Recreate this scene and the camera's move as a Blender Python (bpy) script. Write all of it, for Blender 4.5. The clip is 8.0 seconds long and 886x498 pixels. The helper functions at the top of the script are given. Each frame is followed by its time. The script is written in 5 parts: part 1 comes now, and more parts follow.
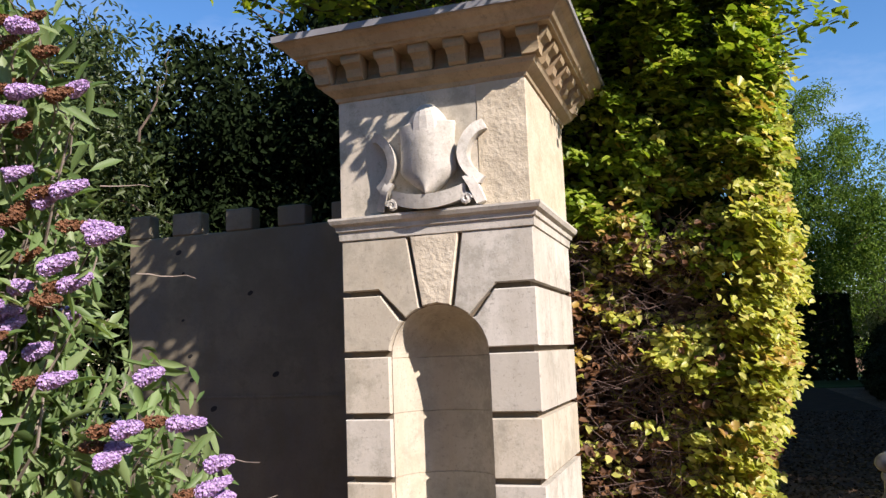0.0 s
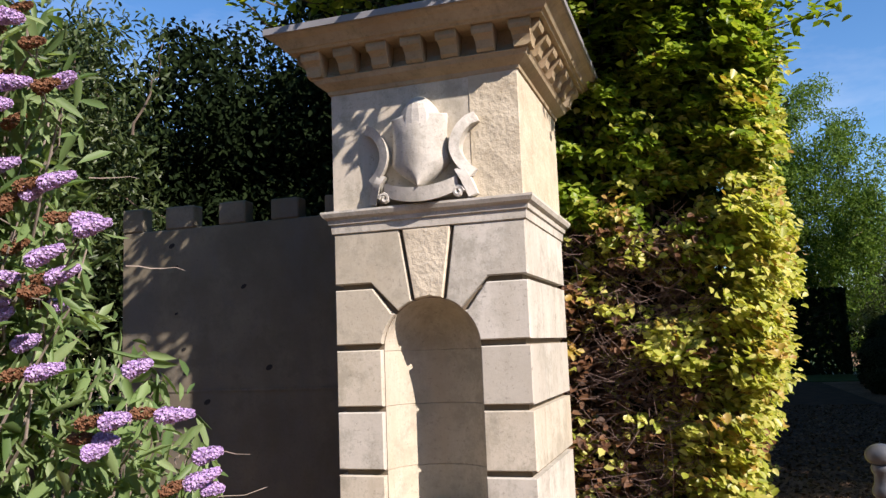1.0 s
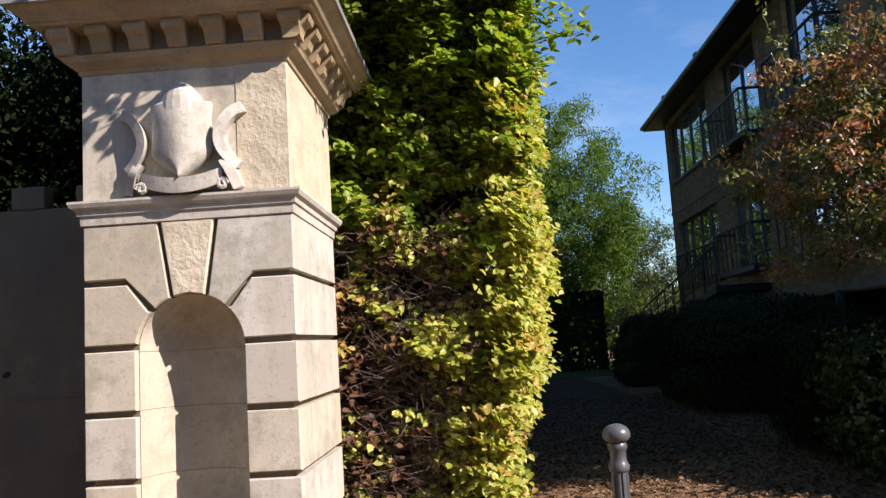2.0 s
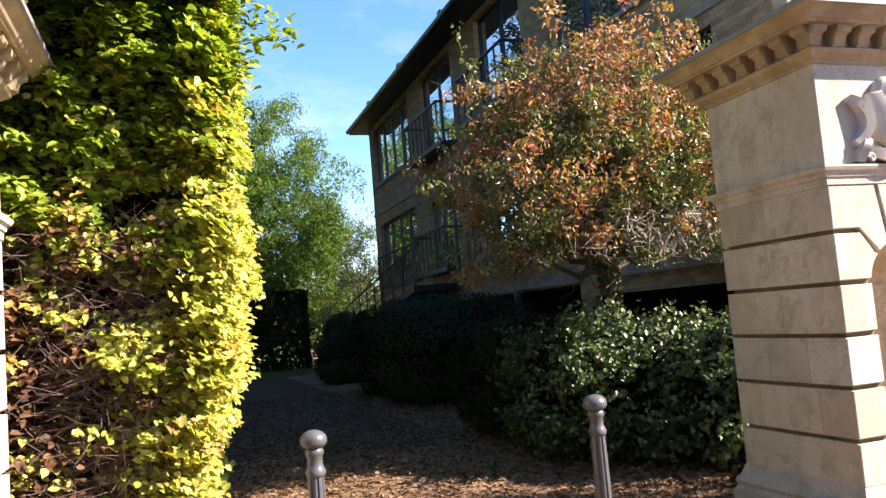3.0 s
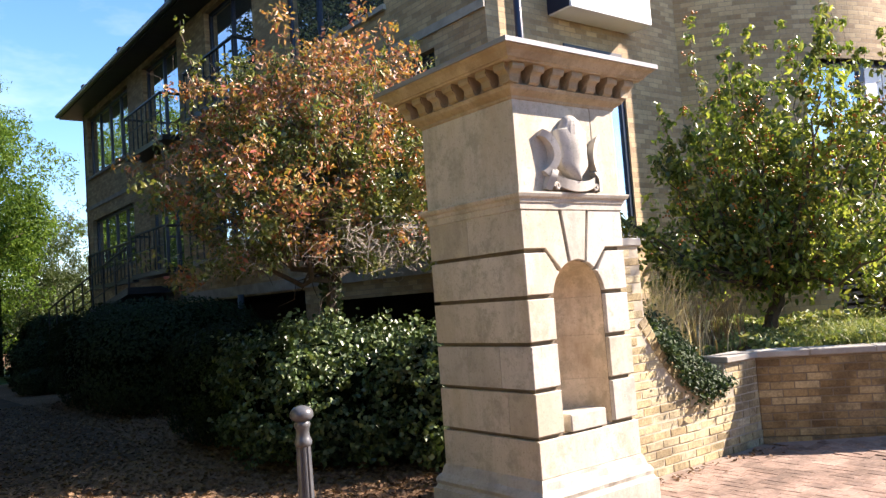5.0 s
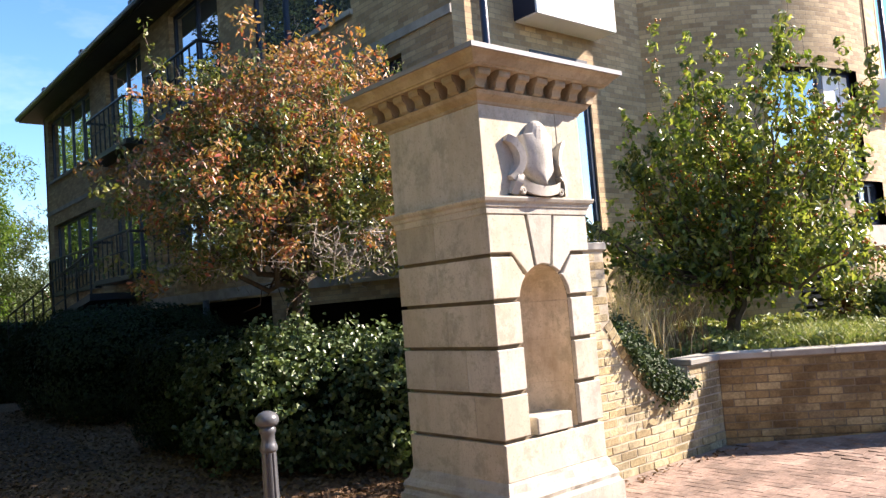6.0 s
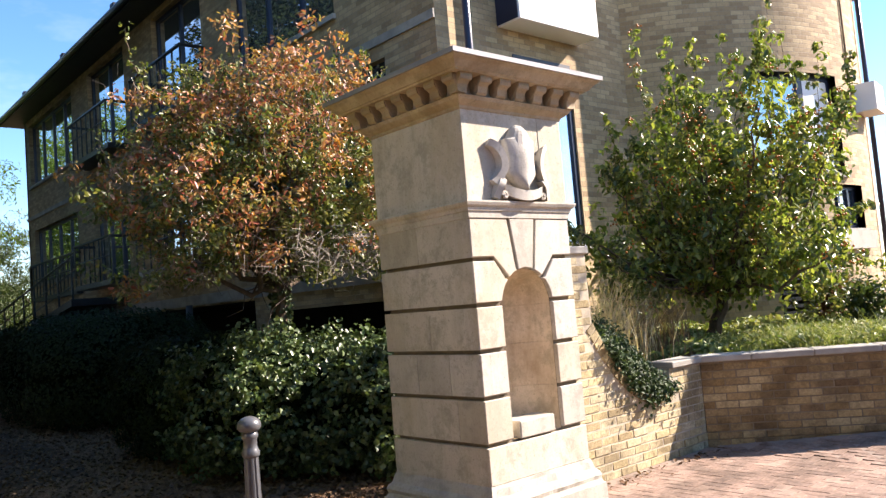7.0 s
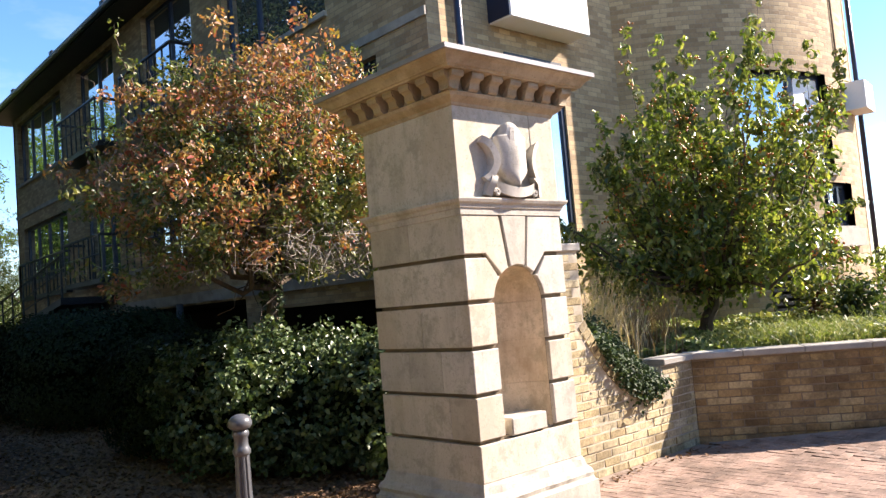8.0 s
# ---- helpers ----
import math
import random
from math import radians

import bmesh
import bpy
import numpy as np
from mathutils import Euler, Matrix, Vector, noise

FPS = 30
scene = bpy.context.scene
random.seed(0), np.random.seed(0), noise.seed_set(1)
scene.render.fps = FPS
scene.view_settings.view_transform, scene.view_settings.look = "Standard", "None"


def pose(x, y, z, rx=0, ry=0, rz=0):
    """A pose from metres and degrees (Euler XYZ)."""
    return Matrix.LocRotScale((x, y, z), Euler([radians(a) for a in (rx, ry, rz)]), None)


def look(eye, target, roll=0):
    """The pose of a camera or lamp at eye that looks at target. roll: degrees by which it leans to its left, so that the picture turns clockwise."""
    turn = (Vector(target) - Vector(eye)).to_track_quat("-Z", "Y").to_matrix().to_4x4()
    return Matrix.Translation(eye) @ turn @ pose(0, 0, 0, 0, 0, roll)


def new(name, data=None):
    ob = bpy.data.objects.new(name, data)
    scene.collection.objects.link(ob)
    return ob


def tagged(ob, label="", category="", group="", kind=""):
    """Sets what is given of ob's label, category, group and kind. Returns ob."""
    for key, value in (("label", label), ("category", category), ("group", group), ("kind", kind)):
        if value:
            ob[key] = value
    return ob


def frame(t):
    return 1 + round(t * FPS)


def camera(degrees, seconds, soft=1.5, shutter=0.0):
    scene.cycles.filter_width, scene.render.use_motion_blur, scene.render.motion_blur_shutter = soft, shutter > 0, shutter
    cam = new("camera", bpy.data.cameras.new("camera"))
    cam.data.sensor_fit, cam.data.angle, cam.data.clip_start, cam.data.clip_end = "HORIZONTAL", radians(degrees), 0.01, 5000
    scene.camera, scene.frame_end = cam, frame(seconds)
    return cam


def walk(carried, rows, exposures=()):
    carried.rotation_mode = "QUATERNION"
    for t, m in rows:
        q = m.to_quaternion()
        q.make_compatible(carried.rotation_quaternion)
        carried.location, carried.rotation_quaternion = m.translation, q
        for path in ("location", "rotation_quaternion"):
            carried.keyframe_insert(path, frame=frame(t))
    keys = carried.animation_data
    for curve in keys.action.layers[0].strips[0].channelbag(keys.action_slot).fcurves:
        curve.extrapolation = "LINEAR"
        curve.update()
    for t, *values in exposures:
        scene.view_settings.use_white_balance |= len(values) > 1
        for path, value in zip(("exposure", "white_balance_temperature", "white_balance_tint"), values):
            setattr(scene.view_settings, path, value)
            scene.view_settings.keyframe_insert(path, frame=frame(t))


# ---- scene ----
cam = camera(58.7, 8.0, 1.4)
PATH = [
    (0, (0.266, -0.662, 1.609), (-0.355, 1.222, 1.866), -2.2),
    (0.5, (0.27, -0.652, 1.614), (-0.355, 1.232, 1.862), -2.2),
    (1, (0.291, -0.652, 1.6), (-0.325, 1.236, 1.843), -2.2),
    (1.5, (0.323, -0.637, 1.575), (-0.118, 1.299, 1.813), -2.5),
    (2, (0.38, -0.609, 1.547), (0.291, 1.375, 1.777), -3.5),
    (2.2, (0.411, -0.613, 1.537), (0.477, 1.373, 1.76), -4.1),
    (3.3, (0.403, -0.656, 1.623), (1.195, 1.174, 1.775), -4.4),
    (3.5, (0.432, -0.659, 1.632), (1.305, 1.135, 1.773), -4.2),
    (4, (0.463, -0.691, 1.641), (1.516, 1.005, 1.765), -4.2),
    (4.5, (0.473, -0.732, 1.634), (1.653, 0.878, 1.756), -4.2),
    (5, (0.492, -0.736, 1.641), (1.718, 0.839, 1.767), -4.2),
    (6.5, (0.496, -0.761, 1.629), (1.806, 0.745, 1.766), -4.6),
    (7, (0.498, -0.773, 1.633), (1.816, 0.725, 1.773), -4.7),
    (7.5, (0.498, -0.768, 1.633), (1.827, 0.72, 1.772), -4.8),
    (8, (0.507, -0.758, 1.622), (1.841, 0.726, 1.757), -4.8),
]
walk(cam, [(t, look(eye, target, roll)) for t, eye, target, roll in PATH],
     exposures=((0.0, 0.95, 6750, 19), (1.3, 0.90, 6800, 19), (1.9, 0.92, 6850, 20), (3.4, 2.16, 7250, 23), (4.2, 2.02, 7250, 23), (5.0, 1.88, 7200, 21), (8.0, 1.78, 7150, 20)))

# ---- light ----
SUN_AZ, SUN_EL = radians(62.5), radians(34.5)
SUN_DIR = Vector((math.sin(SUN_AZ) * math.cos(SUN_EL), -math.cos(SUN_AZ) * math.cos(SUN_EL), math.sin(SUN_EL)))
world = bpy.data.worlds.new("sky")
scene.world = world
world.use_nodes = True
wn = world.node_tree.nodes
sky = wn.new("ShaderNodeTexSky")
sky.sky_type = "NISHITA"
sky.sun_disc = False
sky.sun_elevation = SUN_EL
sky.sun_rotation = math.atan2(SUN_DIR.x, SUN_DIR.y)
sky.air_density, sky.dust_density, sky.ozone_density = 1.0, 0.1, 4.0
bg = wn["Background"]
bg.inputs["Strength"].default_value = 0.088
deep = wn.new("ShaderNodeHueSaturation")
deep.inputs["Saturation"].default_value = 1.12
# thin wisps of cloud
wisp = wn.new("ShaderNodeTexNoise")
wisp.inputs["Scale"].default_value, wisp.inputs["Detail"].default_value, wisp.inputs["Roughness"].default_value = 2.6, 6.0, 0.62
wtc = wn.new("ShaderNodeTexCoord")
wmap = wn.new("ShaderNodeMapping")
wmap.inputs["Scale"].default_value = (1.0, 1.0, 2.6)
world.node_tree.links.new(wtc.outputs["Generated"], wmap.inputs[0])
world.node_tree.links.new(wmap.outputs[0], wisp.inputs["Vector"])
for sock, lo, hi in (("Saturation", 1.2, 0.82), ("Value", 1.15, 1.35)):
    mr = wn.new("ShaderNodeMapRange")
    mr.inputs["From Min"].default_value, mr.inputs["From Max"].default_value = 0.52, 0.76
    mr.inputs["To Min"].default_value, mr.inputs["To Max"].default_value = lo, hi
    world.node_tree.links.new(wisp.outputs["Fac"], mr.inputs["Value"])
    world.node_tree.links.new(mr.outputs[0], deep.inputs[sock])
world.node_tree.links.new(sky.outputs[0], deep.inputs["Color"])
world.node_tree.links.new(deep.outputs[0], bg.inputs[0])
sun = new("sun", bpy.data.lights.new("sun", "SUN"))
sun.data.energy, sun.data.angle, sun.data.color = 5.0, radians(0.5), (1.0, 0.945, 0.87)
sun.matrix_world = look((0, 0, 30), Vector((0, 0, 30)) - SUN_DIR)

# ---- materials ----


def nodes_of(name, rough=0.8, metal=0.0):
    m = bpy.data.materials.new(name)
    m.use_nodes = True
    nt = m.node_tree
    b = nt.nodes["Principled BSDF"]
    b.inputs["Roughness"].default_value = rough
    b.inputs["Metallic"].default_value = metal
    return m, nt, b


def ramp(nt, fac, stops):
    r = nt.nodes.new("ShaderNodeValToRGB")
    el = r.color_ramp.elements
    while len(el) < len(stops):
        el.new(0.5)
    for e, (p, c) in zip(el, stops):
        e.position, e.color = p, (*c, 1)
    nt.links.new(fac, r.inputs[0])
    return r.outputs[0]


def noise_of(nt, scale, detail=4.0, rough=0.55, coord="Object", stretch=None):
    tc = nt.nodes.new("ShaderNodeTexCoord") if coord != "Position" else nt.nodes.new("ShaderNodeNewGeometry")
    n = nt.nodes.new("ShaderNodeTexNoise")
    n.inputs["Scale"].default_value, n.inputs["Detail"].default_value, n.inputs["Roughness"].default_value = scale, detail, rough
    if stretch:
        mp = nt.nodes.new("ShaderNodeMapping")
        mp.inputs["Scale"].default_value = stretch
        nt.links.new(tc.outputs[coord], mp.inputs[0])
        nt.links.new(mp.outputs[0], n.inputs["Vector"])
    else:
        nt.links.new(tc.outputs[coord], n.inputs["Vector"])
    return n.outputs["Fac"]


def mix(nt, fac, a, b, mode="MIX"):
    n = nt.nodes.new("ShaderNodeMix")
    n.data_type, n.blend_type = "RGBA", mode
    for sock, val in ((n.inputs[0], fac), (n.inputs[6], a), (n.inputs[7], b)):
        if hasattr(val, "is_output"):
            nt.links.new(val, sock)
        elif isinstance(val, (int, float)):
            sock.default_value = val
        else:
            sock.default_value = (*val, 1)
    return n.outputs[2]


def bump(nt, b, heights, dist=0.01):
    last = None
    for h, s in heights:
        n = nt.nodes.new("ShaderNodeBump")
        n.inputs["Strength"].default_value, n.inputs["Distance"].default_value = s, dist
        nt.links.new(h, n.inputs["Height"])
        if last:
            nt.links.new(last, n.inputs["Normal"])
        last = n.outputs[0]
    nt.links.new(last, b.inputs["Normal"])


def stone(name, light, dark, scale=3.0, bumps=0.25, rough=0.85, stain=None, per_piece=0.12, grain=60.0, relief=0.006):
    m, nt, b = nodes_of(name, rough)
    big = noise_of(nt, scale, 5)
    c = ramp(nt, big, ((0.3, dark), (0.7, light)))
    info = nt.nodes.new("ShaderNodeObjectInfo")
    v = nt.nodes.new("ShaderNodeMapRange")
    v.inputs["To Min"].default_value, v.inputs["To Max"].default_value = 1 - per_piece, 1 + per_piece
    nt.links.new(info.outputs["Random"], v.inputs["Value"])
    hsv = nt.nodes.new("ShaderNodeHueSaturation")
    sat = nt.nodes.new("ShaderNodeMapRange")
    sat.inputs["To Min"].default_value, sat.inputs["To Max"].default_value = 1.08, 0.88
    nt.links.new(info.outputs["Random"], sat.inputs["Value"])
    nt.links.new(sat.outputs[0], hsv.inputs["Saturation"])
    nt.links.new(v.outputs[0], hsv.inputs["Value"])
    nt.links.new(c, hsv.inputs["Color"])
    c = hsv.outputs[0]
    fine = noise_of(nt, grain, 3, 0.7)
    c = mix(nt, 0.16, c, ramp(nt, fine, ((0.3, (0.45, 0.42, 0.38)), (0.7, (1, 1, 1)))), "MULTIPLY")
    if stain:
        # soot and lichen in blotches, runs of dirt, and a buff iron stain
        spots = noise_of(nt, 4.2, 10, 0.78, "Position")
        c = mix(nt, ramp(nt, spots, ((0.485, (0, 0, 0)), (0.60, (0.72, 0.72, 0.72)))), c, (light[0] * 0.52, light[1] * 0.53, light[2] * 0.50))
        runs = noise_of(nt, 3.4, 7, 0.7, "Position", (2.4, 2.4, 0.28))
        c = mix(nt, ramp(nt, runs, ((0.485, (0, 0, 0)), (0.64, (0.34, 0.34, 0.34)))), c, (light[0] * 0.55, light[1] * 0.54, light[2] * 0.49))
        st = noise_of(nt, 1.5, 7, 0.7, "Position", (1, 1, 0.5))
        f = ramp(nt, st, ((0.48, (0, 0, 0)), (0.64, (0.8, 0.8, 0.8))))
        c = mix(nt, f, c, stain)
        specks = noise_of(nt, 42.0, 4, 0.8, "Position")
        c = mix(nt, ramp(nt, specks, ((0.57, (0, 0, 0)), (0.66, (0.6, 0.6, 0.6)))), c, (light[0] * 0.42, light[1] * 0.42, light[2] * 0.4))
    nt.links.new(c, b.inputs["Base Color"])
    mid = noise_of(nt, 14, 5, 0.6)
    bump(nt, b, ((mid, bumps), (fine, bumps * 0.35)), relief)
    return m


def leafy(name, colours, rough=0.45, through_light=0.35, spec=0.4):
    """A leaf: gloss on top, light shining through, each leaf its own tone."""
    m, nt, b = nodes_of(name, rough)
    geo = nt.nodes.new("ShaderNodeNewGeometry")
    stops = [(i / max(1, len(colours) - 1), c) for i, c in enumerate(colours)]
    c = ramp(nt, geo.outputs["Random Per Island"], stops)
    c = mix(nt, 0.5, c, ramp(nt, noise_of(nt, 1.7, 3), ((0.3, (0.5, 0.5, 0.5)), (0.7, (1, 1, 1)))), "MULTIPLY")
    nt.links.new(c, b.inputs["Base Color"])
    b.inputs["Specular IOR Level"].default_value = spec
    tr = nt.nodes.new("ShaderNodeBsdfTranslucent")
    c2 = mix(nt, 1.0, c, (1.2, 1.2, 0.6), "MULTIPLY")
    nt.links.new(c2, tr.inputs[0])
    mx = nt.nodes.new("ShaderNodeMixShader")
    mx.inputs[0].default_value = through_light
    nt.links.new(b.outputs[0], mx.inputs[1])
    nt.links.new(tr.outputs[0], mx.inputs[2])
    nt.links.new(mx.outputs[0], nt.nodes["Material Output"].inputs[0])
    return m


def paint(name, colour, rough=0.4, metal=0.0, var=0.25, scale=8.0, bumps=0.08):
    m, nt, b = nodes_of(name, rough, metal)
    n = noise_of(nt, scale, 5, 0.65)
    nt.links.new(ramp(nt, n, ((0.3, tuple(v * (1 - var) for v in colour)), (0.7, colour))), b.inputs["Base Color"])
    bump(nt, b, ((noise_of(nt, scale * 6, 3), bumps),), 0.003)
    return m


def brick_material(name, a, bcol, mortar, sx=0.2250, sz=0.075, rough=0.85):
    """Brickwork for far walls: the pattern runs along the wall's own u, v map."""
    m, nt, b = nodes_of(name, rough)
    uv = nt.nodes.new("ShaderNodeUVMap")
    br = nt.nodes.new("ShaderNodeTexBrick")
    nt.links.new(uv.outputs[0], br.inputs["Vector"])
    br.inputs["Scale"].default_value = 1.0
    br.inputs["Brick Width"].default_value, br.inputs["Row Height"].default_value = sx, sz
    br.inputs["Mortar Size"].default_value, br.inputs["Mortar Smooth"].default_value = 0.006, 0.3
    br.inputs["Bias"].default_value = -0.1
    for k, c in (("Color1", a), ("Color2", bcol), ("Mortar", mortar)):
        br.inputs[k].default_value = (*c, 1)
    c = mix(nt, 0.6, br.outputs["Color"], ramp(nt, noise_of(nt, 0.7, 6, 0.7), ((0.3, (0.5, 0.45, 0.4)), (0.7, (1, 1, 1)))), "MULTIPLY")
    c = mix(nt, 0.4, c, ramp(nt, noise_of(nt, 25, 4, 0.7), ((0.3, (0.5, 0.45, 0.4)), (0.7, (1, 1, 1)))), "MULTIPLY")
    nt.links.new(c, b.inputs["Base Color"])
    inv = nt.nodes.new("ShaderNodeMath")
    inv.operation = "SUBTRACT"
    inv.inputs[0].default_value = 1.0
    nt.links.new(br.outputs["Fac"], inv.inputs[1])
    bump(nt, b, ((inv.outputs[0], 0.6), (noise_of(nt, 40, 3), 0.3)), 0.008)
    return m


STONE = stone("limestone", (0.54, 0.49, 0.398), (0.44, 0.393, 0.308), 2.2, 0.3, stain=(0.42, 0.355, 0.255))
STONE_PALE = stone("pale limestone", (0.525, 0.492, 0.426), (0.43, 0.398, 0.337), 2.5, 0.3, stain=(0.42, 0.385, 0.32))
STONE_ROUGH = stone("tooled limestone", (0.56, 0.49, 0.365), (0.43, 0.365, 0.26), 6.0, 1.0, grain=32, relief=0.012)
STONE_CORNICE = stone("tan cornice stone", (0.46, 0.365, 0.23), (0.31, 0.235, 0.14), 2.0, 0.4, stain=(0.28, 0.20, 0.12))
STONE_CARVED = stone("carved limestone", (0.56, 0.53, 0.47), (0.46, 0.43, 0.375), 4.0, 0.5, stain=(0.40, 0.365, 0.30), per_piece=0.03)
STONE_NICHE = stone("niche limestone", (0.66, 0.555, 0.40), (0.52, 0.415, 0.27), 2.4, 0.3, stain=(0.32, 0.225, 0.13))
STONE_JOINT = stone("dark stone joint", (0.22, 0.175, 0.12), (0.12, 0.095, 0.065), 5.0, 0.5)
LEAD = paint("lead sheet", (0.24, 0.24, 0.245), 0.55, 0.0, 0.3, 3.0)
RENDER = stone("grey cement render", (0.23, 0.198, 0.135), (0.12, 0.102, 0.068), 1.6, 0.5, stain=(0.13, 0.12, 0.10), grain=45)
IRON = paint("grey painted iron", (0.095, 0.10, 0.106), 0.34, 0.0, 0.4, 14.0)
BRICK_FAR = brick_material("yellow stock brickwork", (0.62, 0.475, 0.275), (0.33, 0.23, 0.125), (0.37, 0.30, 0.20))
MORTAR = stone("mortar", (0.50, 0.435, 0.325), (0.32, 0.275, 0.20), 6.0, 0.6)


def brick_piece(name, tones, island=False):
    """Single bricks: each its own tone, grimed across the wall."""
    m, nt, b = nodes_of(name, 0.9)
    geo = nt.nodes.new("ShaderNodeNewGeometry")
    if island:
        rnd = geo.outputs["Random Per Island"]
    else:
        rnd = nt.nodes.new("ShaderNodeObjectInfo").outputs["Random"]
    c = ramp(nt, rnd, [(k / (len(tones) - 1), t) for k, t in enumerate(tones)])

    def wide(scale, detail, rough):
        n = nt.nodes.new("ShaderNodeTexNoise")
        n.inputs["Scale"].default_value, n.inputs["Detail"].default_value, n.inputs["Roughness"].default_value = scale, detail, rough
        nt.links.new(geo.outputs["Position"], n.inputs["Vector"])
        return n.outputs["Fac"]

    c = mix(nt, 0.85, c, ramp(nt, wide(2.3, 6, 0.7), ((0.40, (0.42, 0.39, 0.34)), (0.58, (1.08, 1.05, 1.0)))), "MULTIPLY")
    c = mix(nt, 0.8, c, ramp(nt, wide(38, 5, 0.75), ((0.3, (0.45, 0.42, 0.38)), (0.7, (1.1, 1.08, 1.02)))), "MULTIPLY")
    nt.links.new(c, b.inputs["Base Color"])
    bump(nt, b, ((wide(22, 5, 0.7), 0.8), (wide(90, 3, 0.6), 0.4)), 0.006)
    return m


BRICK_TONES = ((0.60, 0.52, 0.31), (0.51, 0.42, 0.235), (0.66, 0.60, 0.42), (0.43, 0.345, 0.20), (0.58, 0.49, 0.285), (0.55, 0.50, 0.36), (0.48, 0.39, 0.23))
BRICK = brick_piece("yellow stock brick", BRICK_TONES)
BRICK_ISLAND = brick_piece("yellow stock brick joined", BRICK_TONES, True)
BROWN_TONES = ((0.40, 0.275, 0.125), (0.31, 0.205, 0.09), (0.62, 0.50, 0.28), (0.25, 0.165, 0.08), (0.43, 0.31, 0.15), (0.36, 0.245, 0.11), (0.52, 0.39, 0.19), (0.30, 0.21, 0.11))
MORTAR_BROWN = stone("dirty mortar", (0.27, 0.205, 0.13), (0.17, 0.125, 0.08), 6.0, 0.6)
BRICK_BROWN = brick_piece("brown stock brick", BROWN_TONES)
BRICK_BROWN_ISLAND = brick_piece("brown stock brick joined", BROWN_TONES, True)
PLAIN_WALL = stone("plain brown brick", (0.22, 0.16, 0.11), (0.14, 0.10, 0.07), 0.8, 0.5)
COPING = stone("grey coping stone", (0.40, 0.38, 0.33), (0.25, 0.24, 0.21), 4.0, 0.5)
PAVER_TONES = ((0.33, 0.232, 0.188), (0.285, 0.195, 0.157), (0.37, 0.268, 0.22), (0.25, 0.174, 0.143), (0.34, 0.25, 0.206))
PAVER = brick_piece("red clay paver", PAVER_TONES)
PAVER_ISLAND = brick_piece("red clay paver joined", PAVER_TONES, True)
JOINT_SAND = stone("joint sand", (0.33, 0.255, 0.205), (0.22, 0.17, 0.135), 8.0, 0.5)
SLATE = paint("dark slate roof", (0.05, 0.05, 0.055), 0.6, 0, 0.4, 3.0)
NAVY = paint("navy painted metal", (0.012, 0.02, 0.05), 0.35, 0, 0.3, 4.0)
BLACK = paint("black painted metal", (0.012, 0.013, 0.016), 0.4, 0, 0.3, 9.0)
WHITE = paint("white painted panel", (0.80, 0.80, 0.79), 0.45, 0, 0.06, 2.0)
DARK = paint("shade-black undercroft", (0.02, 0.018, 0.016), 0.9, 0, 0.4, 2.0)
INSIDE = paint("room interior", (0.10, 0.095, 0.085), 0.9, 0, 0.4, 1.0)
BARK = stone("brown bark", (0.14, 0.10, 0.07), (0.06, 0.045, 0.03), 12.0, 0.9, grain=50)
TWIG = stone("grey twig bark", (0.30, 0.25, 0.20), (0.14, 0.11, 0.09), 10.0, 0.5)
SOIL = stone("dark soil", (0.06, 0.045, 0.03), (0.03, 0.022, 0.015), 10.0, 1.0)


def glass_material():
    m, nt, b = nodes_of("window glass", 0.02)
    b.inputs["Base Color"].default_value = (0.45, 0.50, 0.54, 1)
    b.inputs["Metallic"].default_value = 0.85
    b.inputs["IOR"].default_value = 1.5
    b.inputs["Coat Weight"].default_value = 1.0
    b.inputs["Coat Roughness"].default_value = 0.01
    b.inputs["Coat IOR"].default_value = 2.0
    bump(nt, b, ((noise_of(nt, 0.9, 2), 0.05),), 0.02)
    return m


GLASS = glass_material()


def gravel_material():
    m, nt, b = nodes_of("gravel with dead leaves", 0.9)
    big = noise_of(nt, 0.5, 6, 0.6)
    vor = nt.nodes.new("ShaderNodeTexVoronoi")
    tc = nt.nodes.new("ShaderNodeTexCoord")
    nt.links.new(tc.outputs["Object"], vor.inputs["Vector"])
    vor.inputs["Scale"].default_value = 55.0
    c = ramp(nt, big, ((0.3, (0.27, 0.18, 0.115)), (0.7, (0.42, 0.29, 0.195))))
    tone = ramp(nt, vor.outputs["Distance"], ((0.0, (1.25, 1.2, 1.1)), (0.6, (0.58, 0.53, 0.5))))
    c = mix(nt, 1.0, c, tone, "MULTIPLY")
    c = mix(nt, 0.5, c, ramp(nt, noise_of(nt, 18, 4, 0.7), ((0.3, (0.45, 0.4, 0.35)), (0.7, (1, 1, 1)))), "MULTIPLY")
    nt.links.new(c, b.inputs["Base Color"])
    inv = nt.nodes.new("ShaderNodeMath")
    inv.operation = "SUBTRACT"
    inv.inputs[0].default_value = 1.0
    nt.links.new(vor.outputs["Distance"], inv.inputs[1])
    bump(nt, b, ((inv.outputs[0], 0.9), (noise_of(nt, 10, 4), 0.5)), 0.015)
    return m


GRAVEL = gravel_material()
SHADED_PATH = stone("path earth darkened for shade", (0.12, 0.076, 0.048), (0.065, 0.042, 0.028), 3.0, 0.9, grain=30)
LAWN = leafy("lawn grass", ((0.05, 0.09, 0.02), (0.07, 0.12, 0.03)), 0.7, 0.1, 0.2)

for m in (GRAVEL, SHADED_PATH):
    m.node_tree.nodes["Principled BSDF"].inputs["Specular IOR Level"].default_value = 0.06

